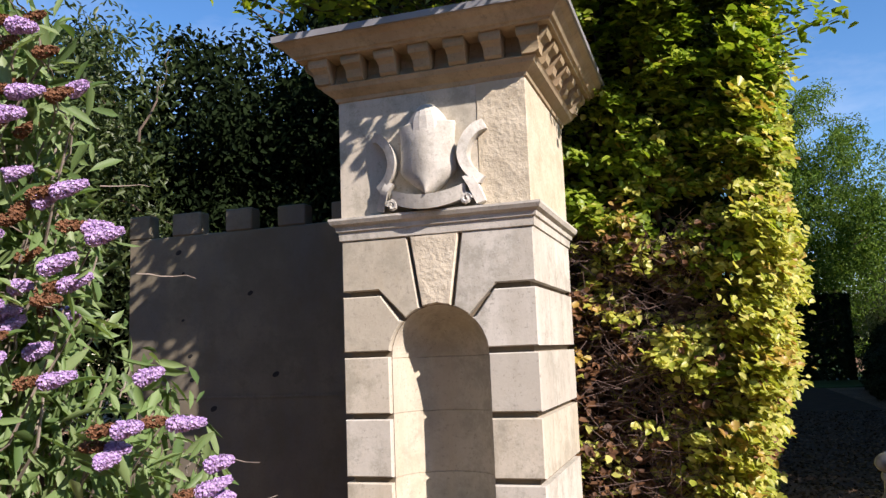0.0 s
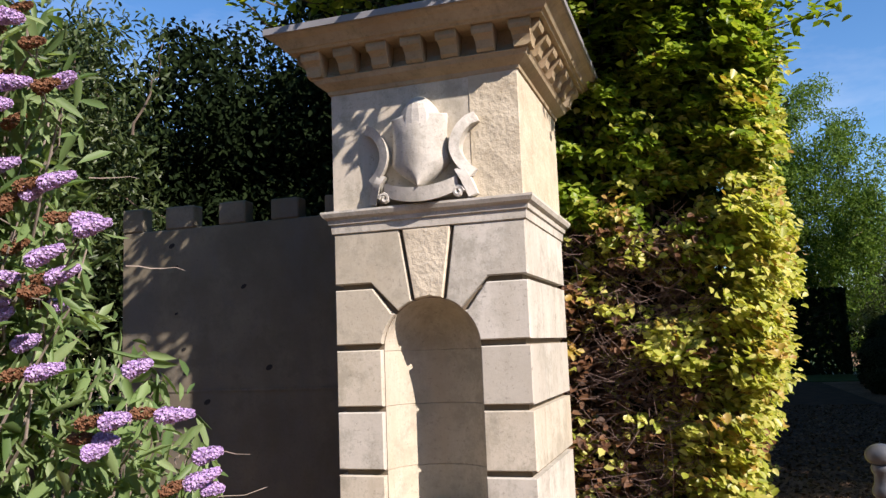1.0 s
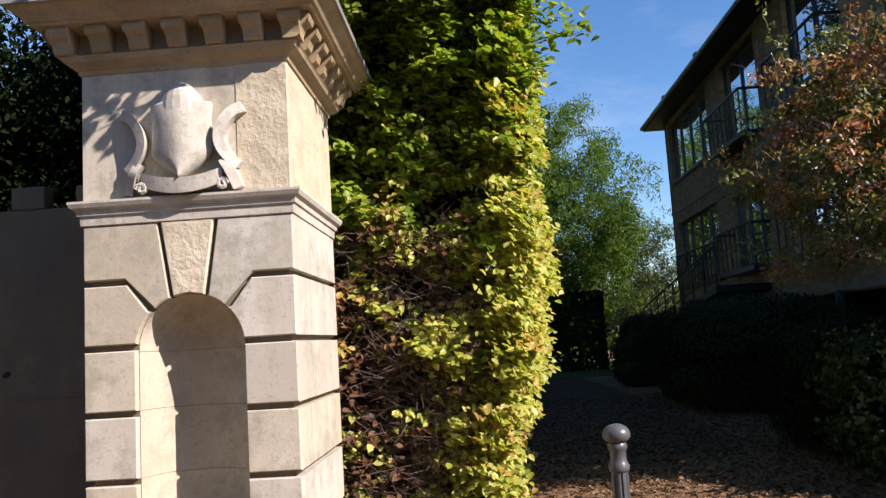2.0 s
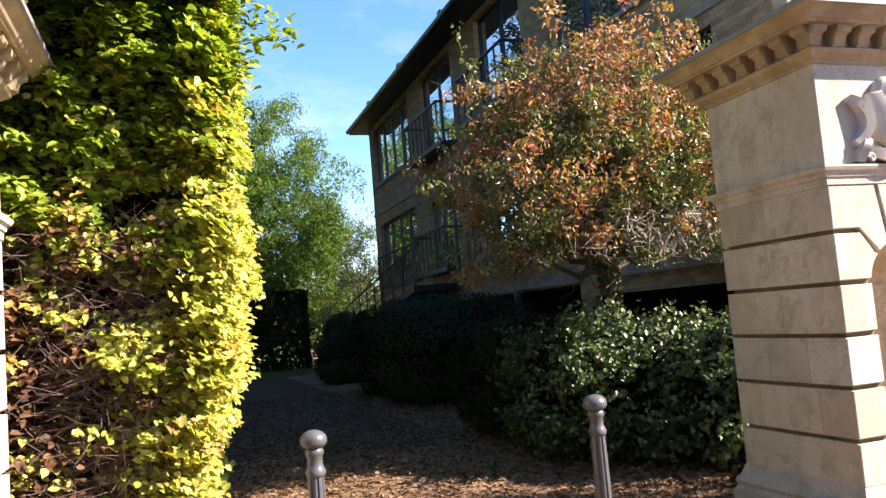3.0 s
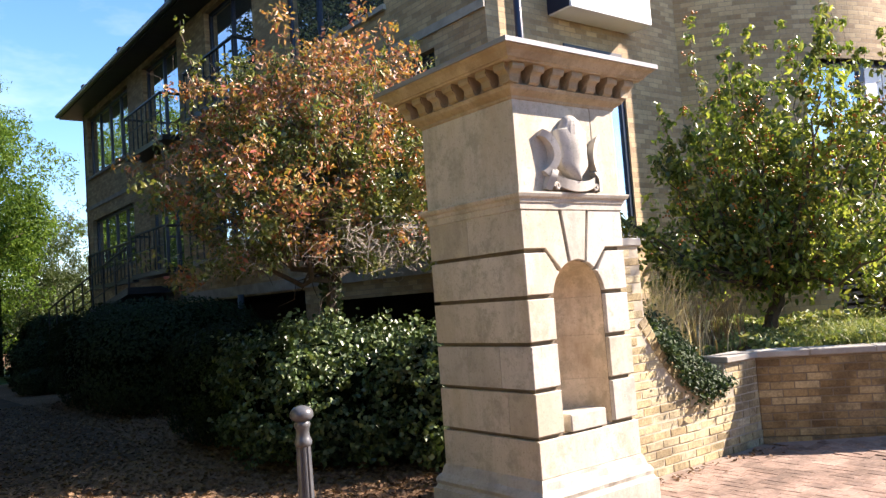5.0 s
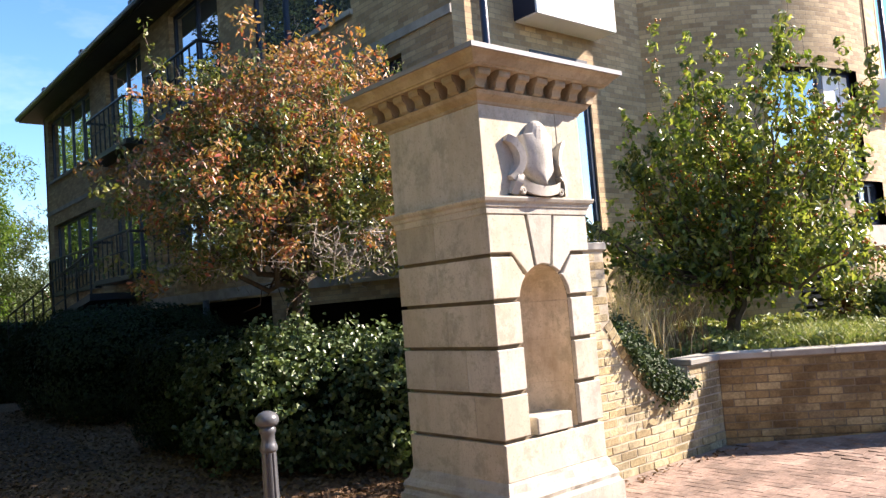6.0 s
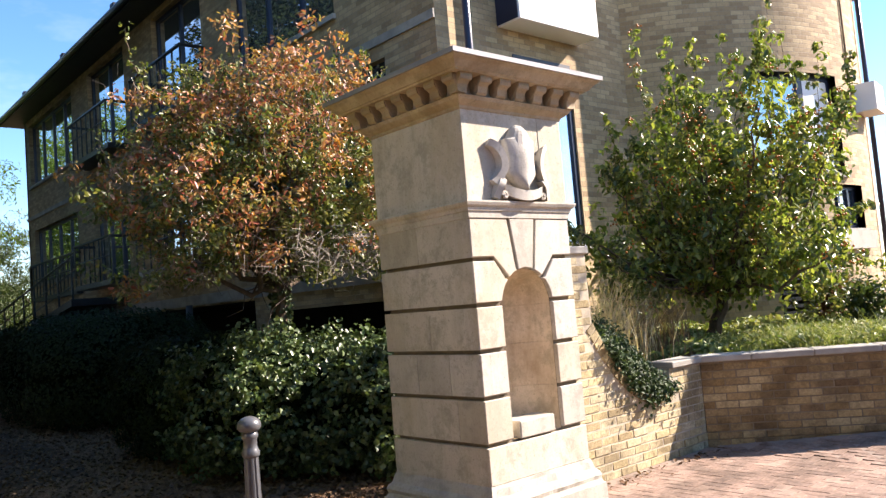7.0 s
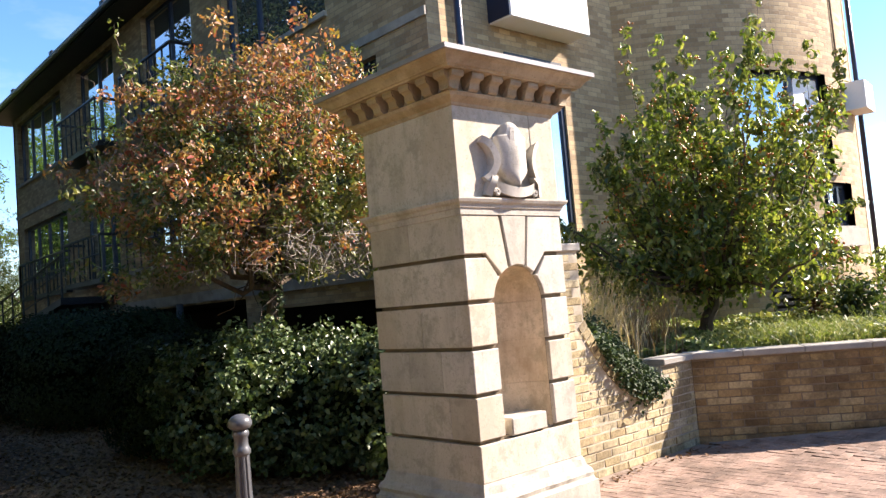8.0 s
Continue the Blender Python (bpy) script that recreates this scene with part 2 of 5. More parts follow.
BEECH_GREEN = leafy("green beech leaf", ((0.12, 0.20, 0.02), (0.22, 0.32, 0.03), (0.37, 0.45, 0.06)), 0.42, 0.45, 0.3)
BEECH_LIME = leafy("yellow green beech leaf", ((0.29, 0.345, 0.045), (0.46, 0.485, 0.09), (0.67, 0.62, 0.20)), 0.4, 0.46)
BEECH_GOLD = leafy("golden beech leaf", ((0.40, 0.28, 0.05), (0.48, 0.36, 0.08), (0.36, 0.20, 0.05)), 0.45, 0.35)
PINNATE_LEAF = leafy("dull green leaf", ((0.035, 0.06, 0.018), (0.065, 0.10, 0.032), (0.11, 0.145, 0.055)), 0.45, 0.35)
SHRUB_LEAF = leafy("small dark shrub leaf", ((0.02, 0.04, 0.015), (0.04, 0.075, 0.025), (0.08, 0.12, 0.045)), 0.55, 0.2, 0.2)
TWIG_PALE = stone("pale grey twig bark", (0.38, 0.33, 0.28), (0.24, 0.20, 0.165), 10.0, 0.5)
TWIG_RED = stone("brown twig bark", (0.12, 0.072, 0.055), (0.05, 0.03, 0.025), 10.0, 0.5)
BEECH_BROWN = leafy("withered beech leaf", ((0.07, 0.035, 0.022), (0.13, 0.06, 0.03), (0.22, 0.11, 0.05), (0.045, 0.025, 0.018)), 0.6, 0.25, 0.25)
# near-black colour stands in for shade on far trees and inner leaves
SHADED_LEAF = leafy("shade-darkened leaf", ((0.005, 0.010, 0.004), (0.010, 0.019, 0.006), (0.016, 0.027, 0.008)), 0.8, 0.08, 0.05)
YEW_LEAF = leafy("clipped box leaf", ((0.014, 0.026, 0.009), (0.035, 0.056, 0.018)), 0.65, 0.12, 0.15)
IVY_LEAF = leafy("ivy leaf", ((0.03, 0.06, 0.018), (0.08, 0.13, 0.045), (0.20, 0.26, 0.12)), 0.38, 0.2, 0.5)
BUD_LEAF = leafy("buddleia leaf", ((0.09, 0.16, 0.05), (0.17, 0.26, 0.09), (0.27, 0.36, 0.16)), 0.5, 0.4)
PURPLE = leafy("lilac floret", ((0.44, 0.28, 0.60), (0.55, 0.38, 0.70), (0.68, 0.53, 0.80)), 0.6, 0.25)
SPENT = leafy("spent brown floret", ((0.16, 0.07, 0.035), (0.24, 0.11, 0.05)), 0.8, 0.15)
RED_LEAF = leafy("autumn red leaf", ((0.42, 0.10, 0.07), (0.52, 0.22, 0.14), (0.36, 0.31, 0.09), (0.18, 0.10, 0.055), (0.60, 0.37, 0.27), (0.48, 0.20, 0.05), (0.24, 0.23, 0.07)), 0.4, 0.34, 0.4)
OLIVE_LEAF = leafy("olive green leaf", ((0.06, 0.095, 0.025), (0.13, 0.17, 0.045), (0.34, 0.33, 0.14)), 0.34, 0.32, 0.5)
CRAB_LEAF = leafy("crab apple leaf", ((0.08, 0.13, 0.025), (0.18, 0.25, 0.05), (0.42, 0.45, 0.13)), 0.36, 0.4, 0.45)
ROBINIA_LEAF = leafy("feathery green leaf", ((0.05, 0.11, 0.02), (0.10, 0.18, 0.03), (0.18, 0.27, 0.05)), 0.6, 0.42, 0.12)
BROWN_STRAW = leafy("withered brown grass", ((0.16, 0.11, 0.06), (0.28, 0.20, 0.11)), 0.7, 0.3)
STRAW = leafy("dry straw grass", ((0.52, 0.43, 0.27), (0.68, 0.58, 0.39)), 0.7, 0.3)
GRASS = leafy("long grass blade", ((0.12, 0.18, 0.05), (0.24, 0.30, 0.09), (0.44, 0.43, 0.20)), 0.5, 0.35, 0.3)
FALLEN = leafy("fallen leaf", ((0.15, 0.085, 0.05), (0.28, 0.185, 0.115), (0.11, 0.065, 0.04)), 0.75, 0.1, 0.1)
BERRY = paint("orange crab apple", (0.50, 0.17, 0.02), 0.4, 0, 0.3, 20)

# ---- building helpers ----


def thing(name, loc=(0, 0, 0), label="", category="", group="", kind="", rz=0.0):
    e = new(name)
    e.empty_display_size = 0.2
    e.matrix_world = pose(*loc, 0, 0, rz)
    return tagged(e, label, category, group, kind)


def mesh_of(name, bm, material, smooth=False):
    me = bpy.data.meshes.new(name)
    bmesh.ops.recalc_face_normals(bm, faces=bm.faces)
    bm.to_mesh(me)
    bm.free()
    if material:
        me.materials.append(material)
    if smooth:
        me.shade_smooth()
    return me


def part(name, bm, material, parent, label="", smooth=False):
    ob = new(name, mesh_of(name, bm, material, smooth))
    ob.parent = parent
    return tagged(ob, label)


def solid(name, bm, material, label="", category="", kind="", group="", smooth=False):
    return tagged(new(name, mesh_of(name, bm, material, smooth)), label, category, group, kind)


def box(bm, x0, x1, y0, y1, z0, z1, bevel=0.0):
    r = bmesh.ops.create_cube(bm, size=1.0, matrix=Matrix.Translation(((x0 + x1) / 2, (y0 + y1) / 2, (z0 + z1) / 2)) @ Matrix.Diagonal((x1 - x0, y1 - y0, z1 - z0, 1)))
    if bevel:
        es = list({e for v in r["verts"] for e in v.link_edges})
        bmesh.ops.bevel(bm, geom=es, offset=bevel, segments=1, affect="EDGES")
    return bm


def slab(bm, outline, y0, y1, bevel=0.0):
    """An outline in x, z, pushed through from y0 to y1."""
    a = [bm.verts.new((x, y0, z)) for x, z in outline]
    b = [bm.verts.new((x, y1, z)) for x, z in outline]
    n = len(outline)
    fs = [bm.faces.new(a), bm.faces.new(b[::-1])]
    for i in range(n):
        fs.append(bm.faces.new((a[i], b[i], b[(i + 1) % n], a[(i + 1) % n])))
    if bevel:
        bmesh.ops.recalc_face_normals(bm, faces=bm.faces)
        bmesh.ops.bevel(bm, geom=list(fs[0].edges), offset=bevel, segments=1, affect="EDGES")
    return bm


def plate(bm, outline, z0, z1):
    """An outline in x, y, raised from z0 to z1."""
    a = [bm.verts.new((x, y, z0)) for x, y in outline]
    b = [bm.verts.new((x, y, z1)) for x, y in outline]
    n = len(outline)
    bm.faces.new(a)
    bm.faces.new(b)
    for i in range(n):
        bm.faces.new((a[i], b[i], b[(i + 1) % n], a[(i + 1) % n]))
    return bm


def rings(bm, levels):
    """Square rings (z, half width) joined into one moulded body."""
    rows = [[bm.verts.new((sx * h, sy * h, z)) for sx, sy in ((-1, -1), (1, -1), (1, 1), (-1, 1))] for z, h in levels]
    for a, b in zip(rows, rows[1:]):
        for i in range(4):
            bm.faces.new((a[i], a[(i + 1) % 4], b[(i + 1) % 4], b[i]))
    bm.faces.new(rows[0])
    bm.faces.new(rows[-1])
    return bm


def lathe(bm, profile, n=24, x=0.0, y=0.0):
    rows = [[bm.verts.new((x + r * math.cos(2 * math.pi * i / n), y + r * math.sin(2 * math.pi * i / n), z)) for i in range(n)] for r, z in profile]
    for a, b in zip(rows, rows[1:]):
        for i in range(n):
            bm.faces.new((a[i], a[(i + 1) % n], b[(i + 1) % n], b[i]))
    bm.faces.new(rows[0])
    bm.faces.new(rows[-1])
    return bm


def tube(bm, pts, radii, n=6):
    pts = [Vector(p) for p in pts]
    rows = []
    for i, p in enumerate(pts):
        d = (pts[min(i + 1, len(pts) - 1)] - pts[max(i - 1, 0)]).normalized()
        u = d.orthogonal().normalized()
        if rows:
            u = (last - d * last.dot(d)).normalized()
        last = u
        w = d.cross(u)
        r = radii[i] if isinstance(radii, (list, tuple)) else radii
        rows.append([bm.verts.new(p + (u * math.cos(2 * math.pi * k / n) + w * math.sin(2 * math.pi * k / n)) * r) for k in range(n)])
    for a, b in zip(rows, rows[1:]):
        for k in range(n):
            bm.faces.new((a[k], a[(k + 1) % n], b[(k + 1) % n], b[k]))
    bm.faces.new(rows[0])
    bm.faces.new(rows[-1])
    return bm


RNG = np.random.default_rng(7)


def leaves_mesh(name, pts, normals, size, material, aspect=0.55, droop=0.3, spread=0.6, fold=0.18, vary=0.35):
    """Many folded leaves, one at each point, facing about along the normals."""
    pts = np.asarray(pts, float)
    n = len(pts)
    nm = np.asarray(normals, float) + RNG.normal(0, spread, (n, 3))
    nm /= np.linalg.norm(nm, axis=1, keepdims=True) + 1e-9
    d = RNG.normal(0, 1, (n, 3))
    d[:, 2] -= droop * 2
    d -= nm * np.sum(d * nm, axis=1, keepdims=True)
    d /= np.linalg.norm(d, axis=1, keepdims=True) + 1e-9
    w = np.cross(nm, d)
    L = (size * (1 + RNG.uniform(-vary, vary, n)))[:, None]
    W = L * aspect * 0.5
    up = nm * W * fold * 2
    bend = -nm * L * 0.12
    base = pts - d * L * 0.5
    v = np.empty((n, 6, 3))
    v[:, 0] = base
    v[:, 1] = base + d * L * 0.30 + w * W + up
    v[:, 2] = base + d * L * 0.68 + w * W * 0.85 + up + bend * 0.4
    v[:, 3] = base + d * L + bend
    v[:, 4] = base + d * L * 0.68 - w * W * 0.85 + up + bend * 0.4
    v[:, 5] = base + d * L * 0.30 - w * W + up
    k = np.arange(n)[:, None] * 6
    faces = np.concatenate([k + np.array([[0, 3, 2, 1]]), k + np.array([[0, 5, 4, 3]])], axis=1).reshape(-1)
    me = bpy.data.meshes.new(name)
    me.vertices.add(n * 6)
    me.vertices.foreach_set("co", v.reshape(-1))
    me.loops.add(n * 8)
    me.loops.foreach_set("vertex_index", faces.astype(np.int32))
    me.polygons.add(n * 2)
    me.polygons.foreach_set("loop_start", np.arange(0, n * 8, 4, dtype=np.int32))
    me.update(calc_edges=True)
    me.materials.append(material)
    return me


def leaves(name, pts, normals, size, material, parent=None, label="", **kw):
    ob = new(name, leaves_mesh(name, pts, normals, size, material, **kw))
    ob.parent = parent
    return tagged(ob, label)


def clumps(centres, per, radius, flat=0.8):
    """Points round clump centres, with the way out of each clump."""
    c = np.repeat(np.asarray(centres, float), per, axis=0)
    o = RNG.normal(0, 1, c.shape)
    o /= np.linalg.norm(o, axis=1, keepdims=True)
    r = radius * RNG.uniform(0.2, 1.0, (len(c), 1)) ** 0.6
    off = o * r
    off[:, 2] *= flat
    nrm = o.copy()
    nrm[:, 2] += 0.5
    return c + off, nrm


def ellipsoid(n, centre, radii, inner=0.35, seed=0, lump=0.25):
    """Places spread through the outer part of a lumpy ellipsoid."""
    o = RNG.normal(0, 1, (n, 3))
    o /= np.linalg.norm(o, axis=1, keepdims=True)
    k = np.array([1 + lump * 2 * noise.noise(Vector(v * 1.7) + Vector((seed * 7.1, 3.3, 1.9))) for v in o])[:, None]
    r = RNG.uniform(inner ** 2, 1, (n, 1)) ** 0.5 * k
    return np.asarray(centre) + o * r * np.asarray(radii)


def branch(bm, a, b, r0, r1, wob=0.08, steps=5, n=6):
    a, b = Vector(a), Vector(b)
    L = (b - a).length
    pts = []
    for i in range(steps + 1):
        f = i / steps
        p = a.lerp(b, f)
        if 0 < i < steps:
            p += Vector(RNG.normal(0, wob * L / 3, 3))
        pts.append(p)
    tube(bm, pts, [r0 + (r1 - r0) * i / steps for i in range(steps + 1)], n)
    return pts

# ---- ground ----
bm = bmesh.new()
plate(bm, ((-600, -600), (600, -600), (600, 600), (-600, 600)), -0.4, 0.0)
solid("ground", bm, GRAVEL, "brown gravel ground strewn with dead leaves", "ground", "structure")

# path strip is darker than the gravel to paint in its deep shade
bm = bmesh.new()
plate(bm, ((0.5, 9.4), (1.9, 8.8), (3.4, 9.1), (3.7, 10.5), (3.8, 14.0), (3.6, 27.5), (1.2, 27.5), (0.4, 12.0)), -0.02, 0.008)
solid("path", bm, SHADED_PATH, "brown trodden path leading between hedge and building, coloured darker for shade", "path", "structure")

# unseen plain walls, added to close the place and block sky behind the viewer
bm = bmesh.new()
box(bm, -16, 13, -7.4, -7.0, -0.05, 5.5)
solid("wall_behind", bm, PLAIN_WALL, "plain brown wall added unseen behind the viewer to block sky", "wall", "structure")
bm = bmesh.new()
box(bm, -16.4, -16.0, -7.4, 14, -0.05, 8.5)
solid("wall_side", bm, PLAIN_WALL, "plain brown wall added unseen at the side to block sky", "wall", "structure")

# ---- gate piers ----
HW = 0.5335
JOINTS = (0.63, 0.955, 1.28, 1.605, 1.93)
NR, SPRING = 0.268, 1.585
GAP = 0.015
DEEP = 0.034


def arc(a0, a1, n, r=NR):
    return [(r * math.cos(radians(a0 + (a1 - a0) * i / n)), SPRING + r * math.sin(radians(a0 + (a1 - a0) * i / n))) for i in range(n + 1)]


def niche_core():
    """The body of the pier with a round-headed niche sunk into its front."""
    bm = bmesh.new()
    h, top, sill, back = HW - DEEP, 2.25, 0.63, HW - DEEP
    f = -h
    N = 16
    prof = [(-NR, sill)] + arc(180, 0, N) + [(NR, sill)]
    hole = [bm.verts.new((x, f, z)) for x, z in prof]
    tops = [bm.verts.new((x, f, top)) for x, z in prof]
    for i in range(1, len(prof) - 2):
        bm.faces.new((hole[i], hole[i + 1], tops[i + 1], tops[i]))
    lo = [bm.verts.new((x, f, z)) for x, z in ((-h, 0.3), (h, 0.3), (h, top), (-h, top))]
    bm.faces.new((lo[0], hole[0], hole[1], tops[1], lo[3]))
    bm.faces.new((lo[1], lo[2], tops[-2], hole[-2], hole[-1]))
    bm.faces.new((lo[0], lo[1], hole[-1], hole[0]))
    bk = [bm.verts.new((x, back, z)) for x, z in ((-h, 0.3), (h, 0.3), (h, top), (-h, top))]
    bm.faces.new(bk)
    bm.faces.new((lo[0], lo[3], bk[3], bk[0]))
    bm.faces.new((lo[1], bk[1], bk[2], lo[2]))
    bm.faces.new((lo[3], tops[1], *tops[2:-1], lo[2], bk[2], bk[3]))
    return bm


def niche_shell():
    bm = bmesh.new()
    f, M, N = -HW + DEEP - 0.0005, 48, 14
    rows = []
    levels = [(0.63, 0)]
    for z in (0.962, 1.29):
        levels += [(z - 0.003, 0), (z - 0.002, 0.004), (z + 0.002, 0.004), (z + 0.003, 0)]
    levels += [(SPRING - 0.008, 0), (SPRING - 0.007, 0.004), (SPRING - 0.003, 0.004), (SPRING - 0.002, 0), (SPRING, 0)]
    for z, k in levels:
        rows.append([bm.verts.new((-(NR + k) * math.cos(math.pi * i / M), f + (NR + k) * math.sin(math.pi * i / M), z)) for i in range(M + 1)])
    for k in range(1, N):
        e = math.pi / 2 * k / N
        rows.append([bm.verts.new((-NR * math.cos(math.pi * i / M) * math.cos(e), f + NR * math.sin(math.pi * i / M) * math.cos(e), SPRING + NR * math.sin(e))) for i in range(M + 1)])
    for a, b in zip(rows, rows[1:]):
        for i in range(M):
            bm.faces.new((a[i], a[i + 1], b[i + 1], b[i]))
    tip = bm.verts.new((0, f, SPRING + NR))
    for i in range(M):
        bm.faces.new((rows[-1][i], rows[-1][i + 1], tip))
    fl = [bm.verts.new(v.co - Vector((0, 0, 0.001))) for v in rows[0]]
    bm.faces.new(fl)
    return bm


def shield():
    """A bowed blank shield with square shoulders and a pointed foot."""
    bm = bmesh.new()
    cols, rows_n = 16, 24
    grid = []
    for r in range(rows_n + 1):
        v = r / rows_n
        z = 2.818 - 0.395 * v
        half = (0.158 - 0.010 * math.sin(v * 4.5)) if v < 0.66 else 0.156 * max(0.0, 1 - ((v - 0.66) / 0.34) ** 1.35)
        half = max(half, 0.006)
        row = []
        for c in range(cols + 1):
            u = -1 + 2 * c / cols
            y = -HW - 0.05 - 0.065 * (1 - abs(u) ** 1.7) * (0.55 + 0.45 * math.sin(min(1.0, v * 1.25 + 0.15) * math.pi * 0.72))
            row.append(bm.verts.new((u * half, y, z + (0.010 * math.cos(u * math.pi) if r == 0 else 0.0))))
        grid.append(row)
    for a, b in zip(grid, grid[1:]):
        for c in range(cols):
            bm.faces.new((a[c], a[c + 1], b[c + 1], b[c]))
    rim = [*grid[0], *[g[-1] for g in grid[1:]], *grid[-1][-2::-1], *[g[0] for g in grid[-2:0:-1]]]
    back = [bm.verts.new((v.co.x * 0.93, -HW + 0.01, (v.co.z - 2.62) * 0.97 + 2.62)) for v in rim]
    n = len(rim)
    for i in range(n):
        bm.faces.new((rim[i], rim[(i + 1) % n], back[(i + 1) % n], back[i]))
    return bm


def crest():
    """The smooth worn cone above the shield."""
    bm = bmesh.new()
    n = 18
    rows = []
    for z, r in ((2.76, 0.118), (2.812, 0.114), (2.840, 0.100), (2.868, 0.080), (2.893, 0.060), (2.912, 0.038), (2.921, 0.015)):
        rows.append([bm.verts.new((r * math.cos(2 * math.pi * i / n), -HW - 0.028 + min(r, 0.085) * 0.9 * math.sin(2 * math.pi * i / n), z)) for i in range(n)])
    for a, b in zip(rows, rows[1:]):
        for i in range(n):
            bm.faces.new((a[i], a[(i + 1) % n], b[(i + 1) % n], b[i]))
    bm.faces.new(rows[0])
    bm.faces.new(rows[-1])
    return bm


def curve_through(knots, steps=5):
    """A smooth run of places through the knots."""
    k = [Vector(v) for v in knots]
    k = [k[0] * 2 - k[1], *k, k[-1] * 2 - k[-2]]
    out = []
    for i in range(1, len(k) - 2):
        for j in range(steps):
            t = j / steps
            out.append(0.5 * (2 * k[i] + (k[i + 1] - k[i - 1]) * t + (2 * k[i - 1] - 5 * k[i] + 4 * k[i + 1] - k[i + 2]) * t * t + (3 * k[i] - k[i - 1] - 3 * k[i + 1] + k[i + 2]) * t ** 3))
    out.append(k[-2])
    return out


def carved_band(bm, knots, width, slope, steps=5):
    """A ribbon in relief: its face slopes across its width, its sides run back to the ground of the panel.
    knots are x, height above the panel, z; slope lowers the side that lies outward."""
    pts = curve_through(knots, steps)
    rows = []
    for i, p in enumerate(pts):
        t = pts[min(i + 1, len(pts) - 1)] - pts[max(i - 1, 0)]
        w = Vector((-t.z, 0, t.x)).normalized() * width / 2
        hi, lo = p.y + slope / 2, max(0.008, p.y - slope / 2)
        if w.x * (1 if p.x > 0 else -1) < 0 and abs(w.x) > 1e-6:
            w = -w
        inner, outer = p - w, p + w
        rows.append([bm.verts.new((inner.x, -HW - hi, inner.z)), bm.verts.new((outer.x, -HW - lo, outer.z)), bm.verts.new((outer.x, -HW + 0.005, outer.z)), bm.verts.new((inner.x + (outer.x - inner.x) * 0.3, -HW + 0.005, inner.z + (outer.z - inner.z) * 0.3))])
    for a, b in zip(rows, rows[1:]):
        for k in range(4):
            bm.faces.new((a[k], a[(k + 1) % 4], b[(k + 1) % 4], b[k]))
    bm.faces.new(rows[0])
    bm.faces.new(rows[-1])


def strapwork(side):
    """The scrolled strap beside the shield, its curled tail and the turned-over end above."""
    bm = bmesh.new()
    s = side
    carved_band(bm, [(s * 0.312, 0.04, 2.775), (s * 0.266, 0.06, 2.752), (s * 0.222, 0.075, 2.700), (s * 0.198, 0.08, 2.632), (s * 0.206, 0.075, 2.572), (s * 0.240, 0.062, 2.518), (s * 0.288, 0.045, 2.478)], 0.050, 0.018)
    carved_band(bm, [(s * 0.212, 0.065, 2.510), (s * 0.240, 0.075, 2.465), (s * 0.262, 0.06, 2.412), (s * 0.280, 0.045, 2.362)], 0.048, 0.015)
    turn = [(s * (0.205 + 0.030 * (1 - k / 14) * math.cos(k * 0.75)), -HW - 0.055, 2.384 + 0.030 * (1 - k / 14) * math.sin(k * 0.75)) for k in range(12)]
    tube(bm, turn, [0.013] * 11 + [0.006], 6)
    return bm


def scroll():
    """The sagging ribbon under the shield's foot."""
    bm = bmesh.new()
    rows = []
    for i in range(17):
        u = -1 + i / 8
        x, z, d = u * 0.205, 2.384 + 0.046 * u * u, 0.085 - 0.03 * u * u
        rows.append([bm.verts.new(q) for q in ((x, -HW - d - 0.012, z + 0.038), (x, -HW - d, z - 0.036), (x, -HW + 0.005, z - 0.030), (x, -HW + 0.005, z + 0.02))])
    for a, b in zip(rows, rows[1:]):
        for k in range(4):
            bm.faces.new((a[k], a[(k + 1) % 4], b[(k + 1) % 4], b[k]))
    bm.faces.new(rows[0])
    bm.faces.new(rows[-1])
    return bm


def modillion():
    bm = bmesh.new()
    prof = [(0.02, 3.224), (-0.118, 3.224), (-0.120, 3.194), (-0.112, 3.174), (-0.094, 3.166), (-0.078, 3.150), (-0.070, 3.128), (-0.066, 3.110), (-0.052, 3.098), (-0.03, 3.094), (0.02, 3.094)]
    a = [bm.verts.new((-0.056 if z > 3.17 else -0.046, y, z)) for y, z in prof]
    b = [bm.verts.new((0.056 if z > 3.17 else 0.046, y, z)) for y, z in prof]
    bm.faces.new(a)
    bm.faces.new(b)
    n = len(prof)
    for i in range(n):
        bm.faces.new((a[i], b[i], b[(i + 1) % n], a[(i + 1) % n]))
    return mesh_of("modillion", bm, STONE_CORNICE)


def block(parent, outline, material, y0=-HW, y1=HW, name="stone_block", bev=0.006):
    cuts = [y0, y1]
    if name == "stone_block":
        k = 0.18 * math.sin(outline[0][1] * 17.0 + outline[0][0])
        cuts = [y0, k - 0.1, y1] if abs(k) > 0.06 else [y0, -0.2, 0.17, y1]
    for a, b in zip(cuts, cuts[1:]):
        bm = bmesh.new()
        slab(bm, outline, a + (0.0015 if a != y0 else 0), b - (0.0015 if b != y1 else 0), bev if a == y0 else 0)
        part(name, bm, material, parent)


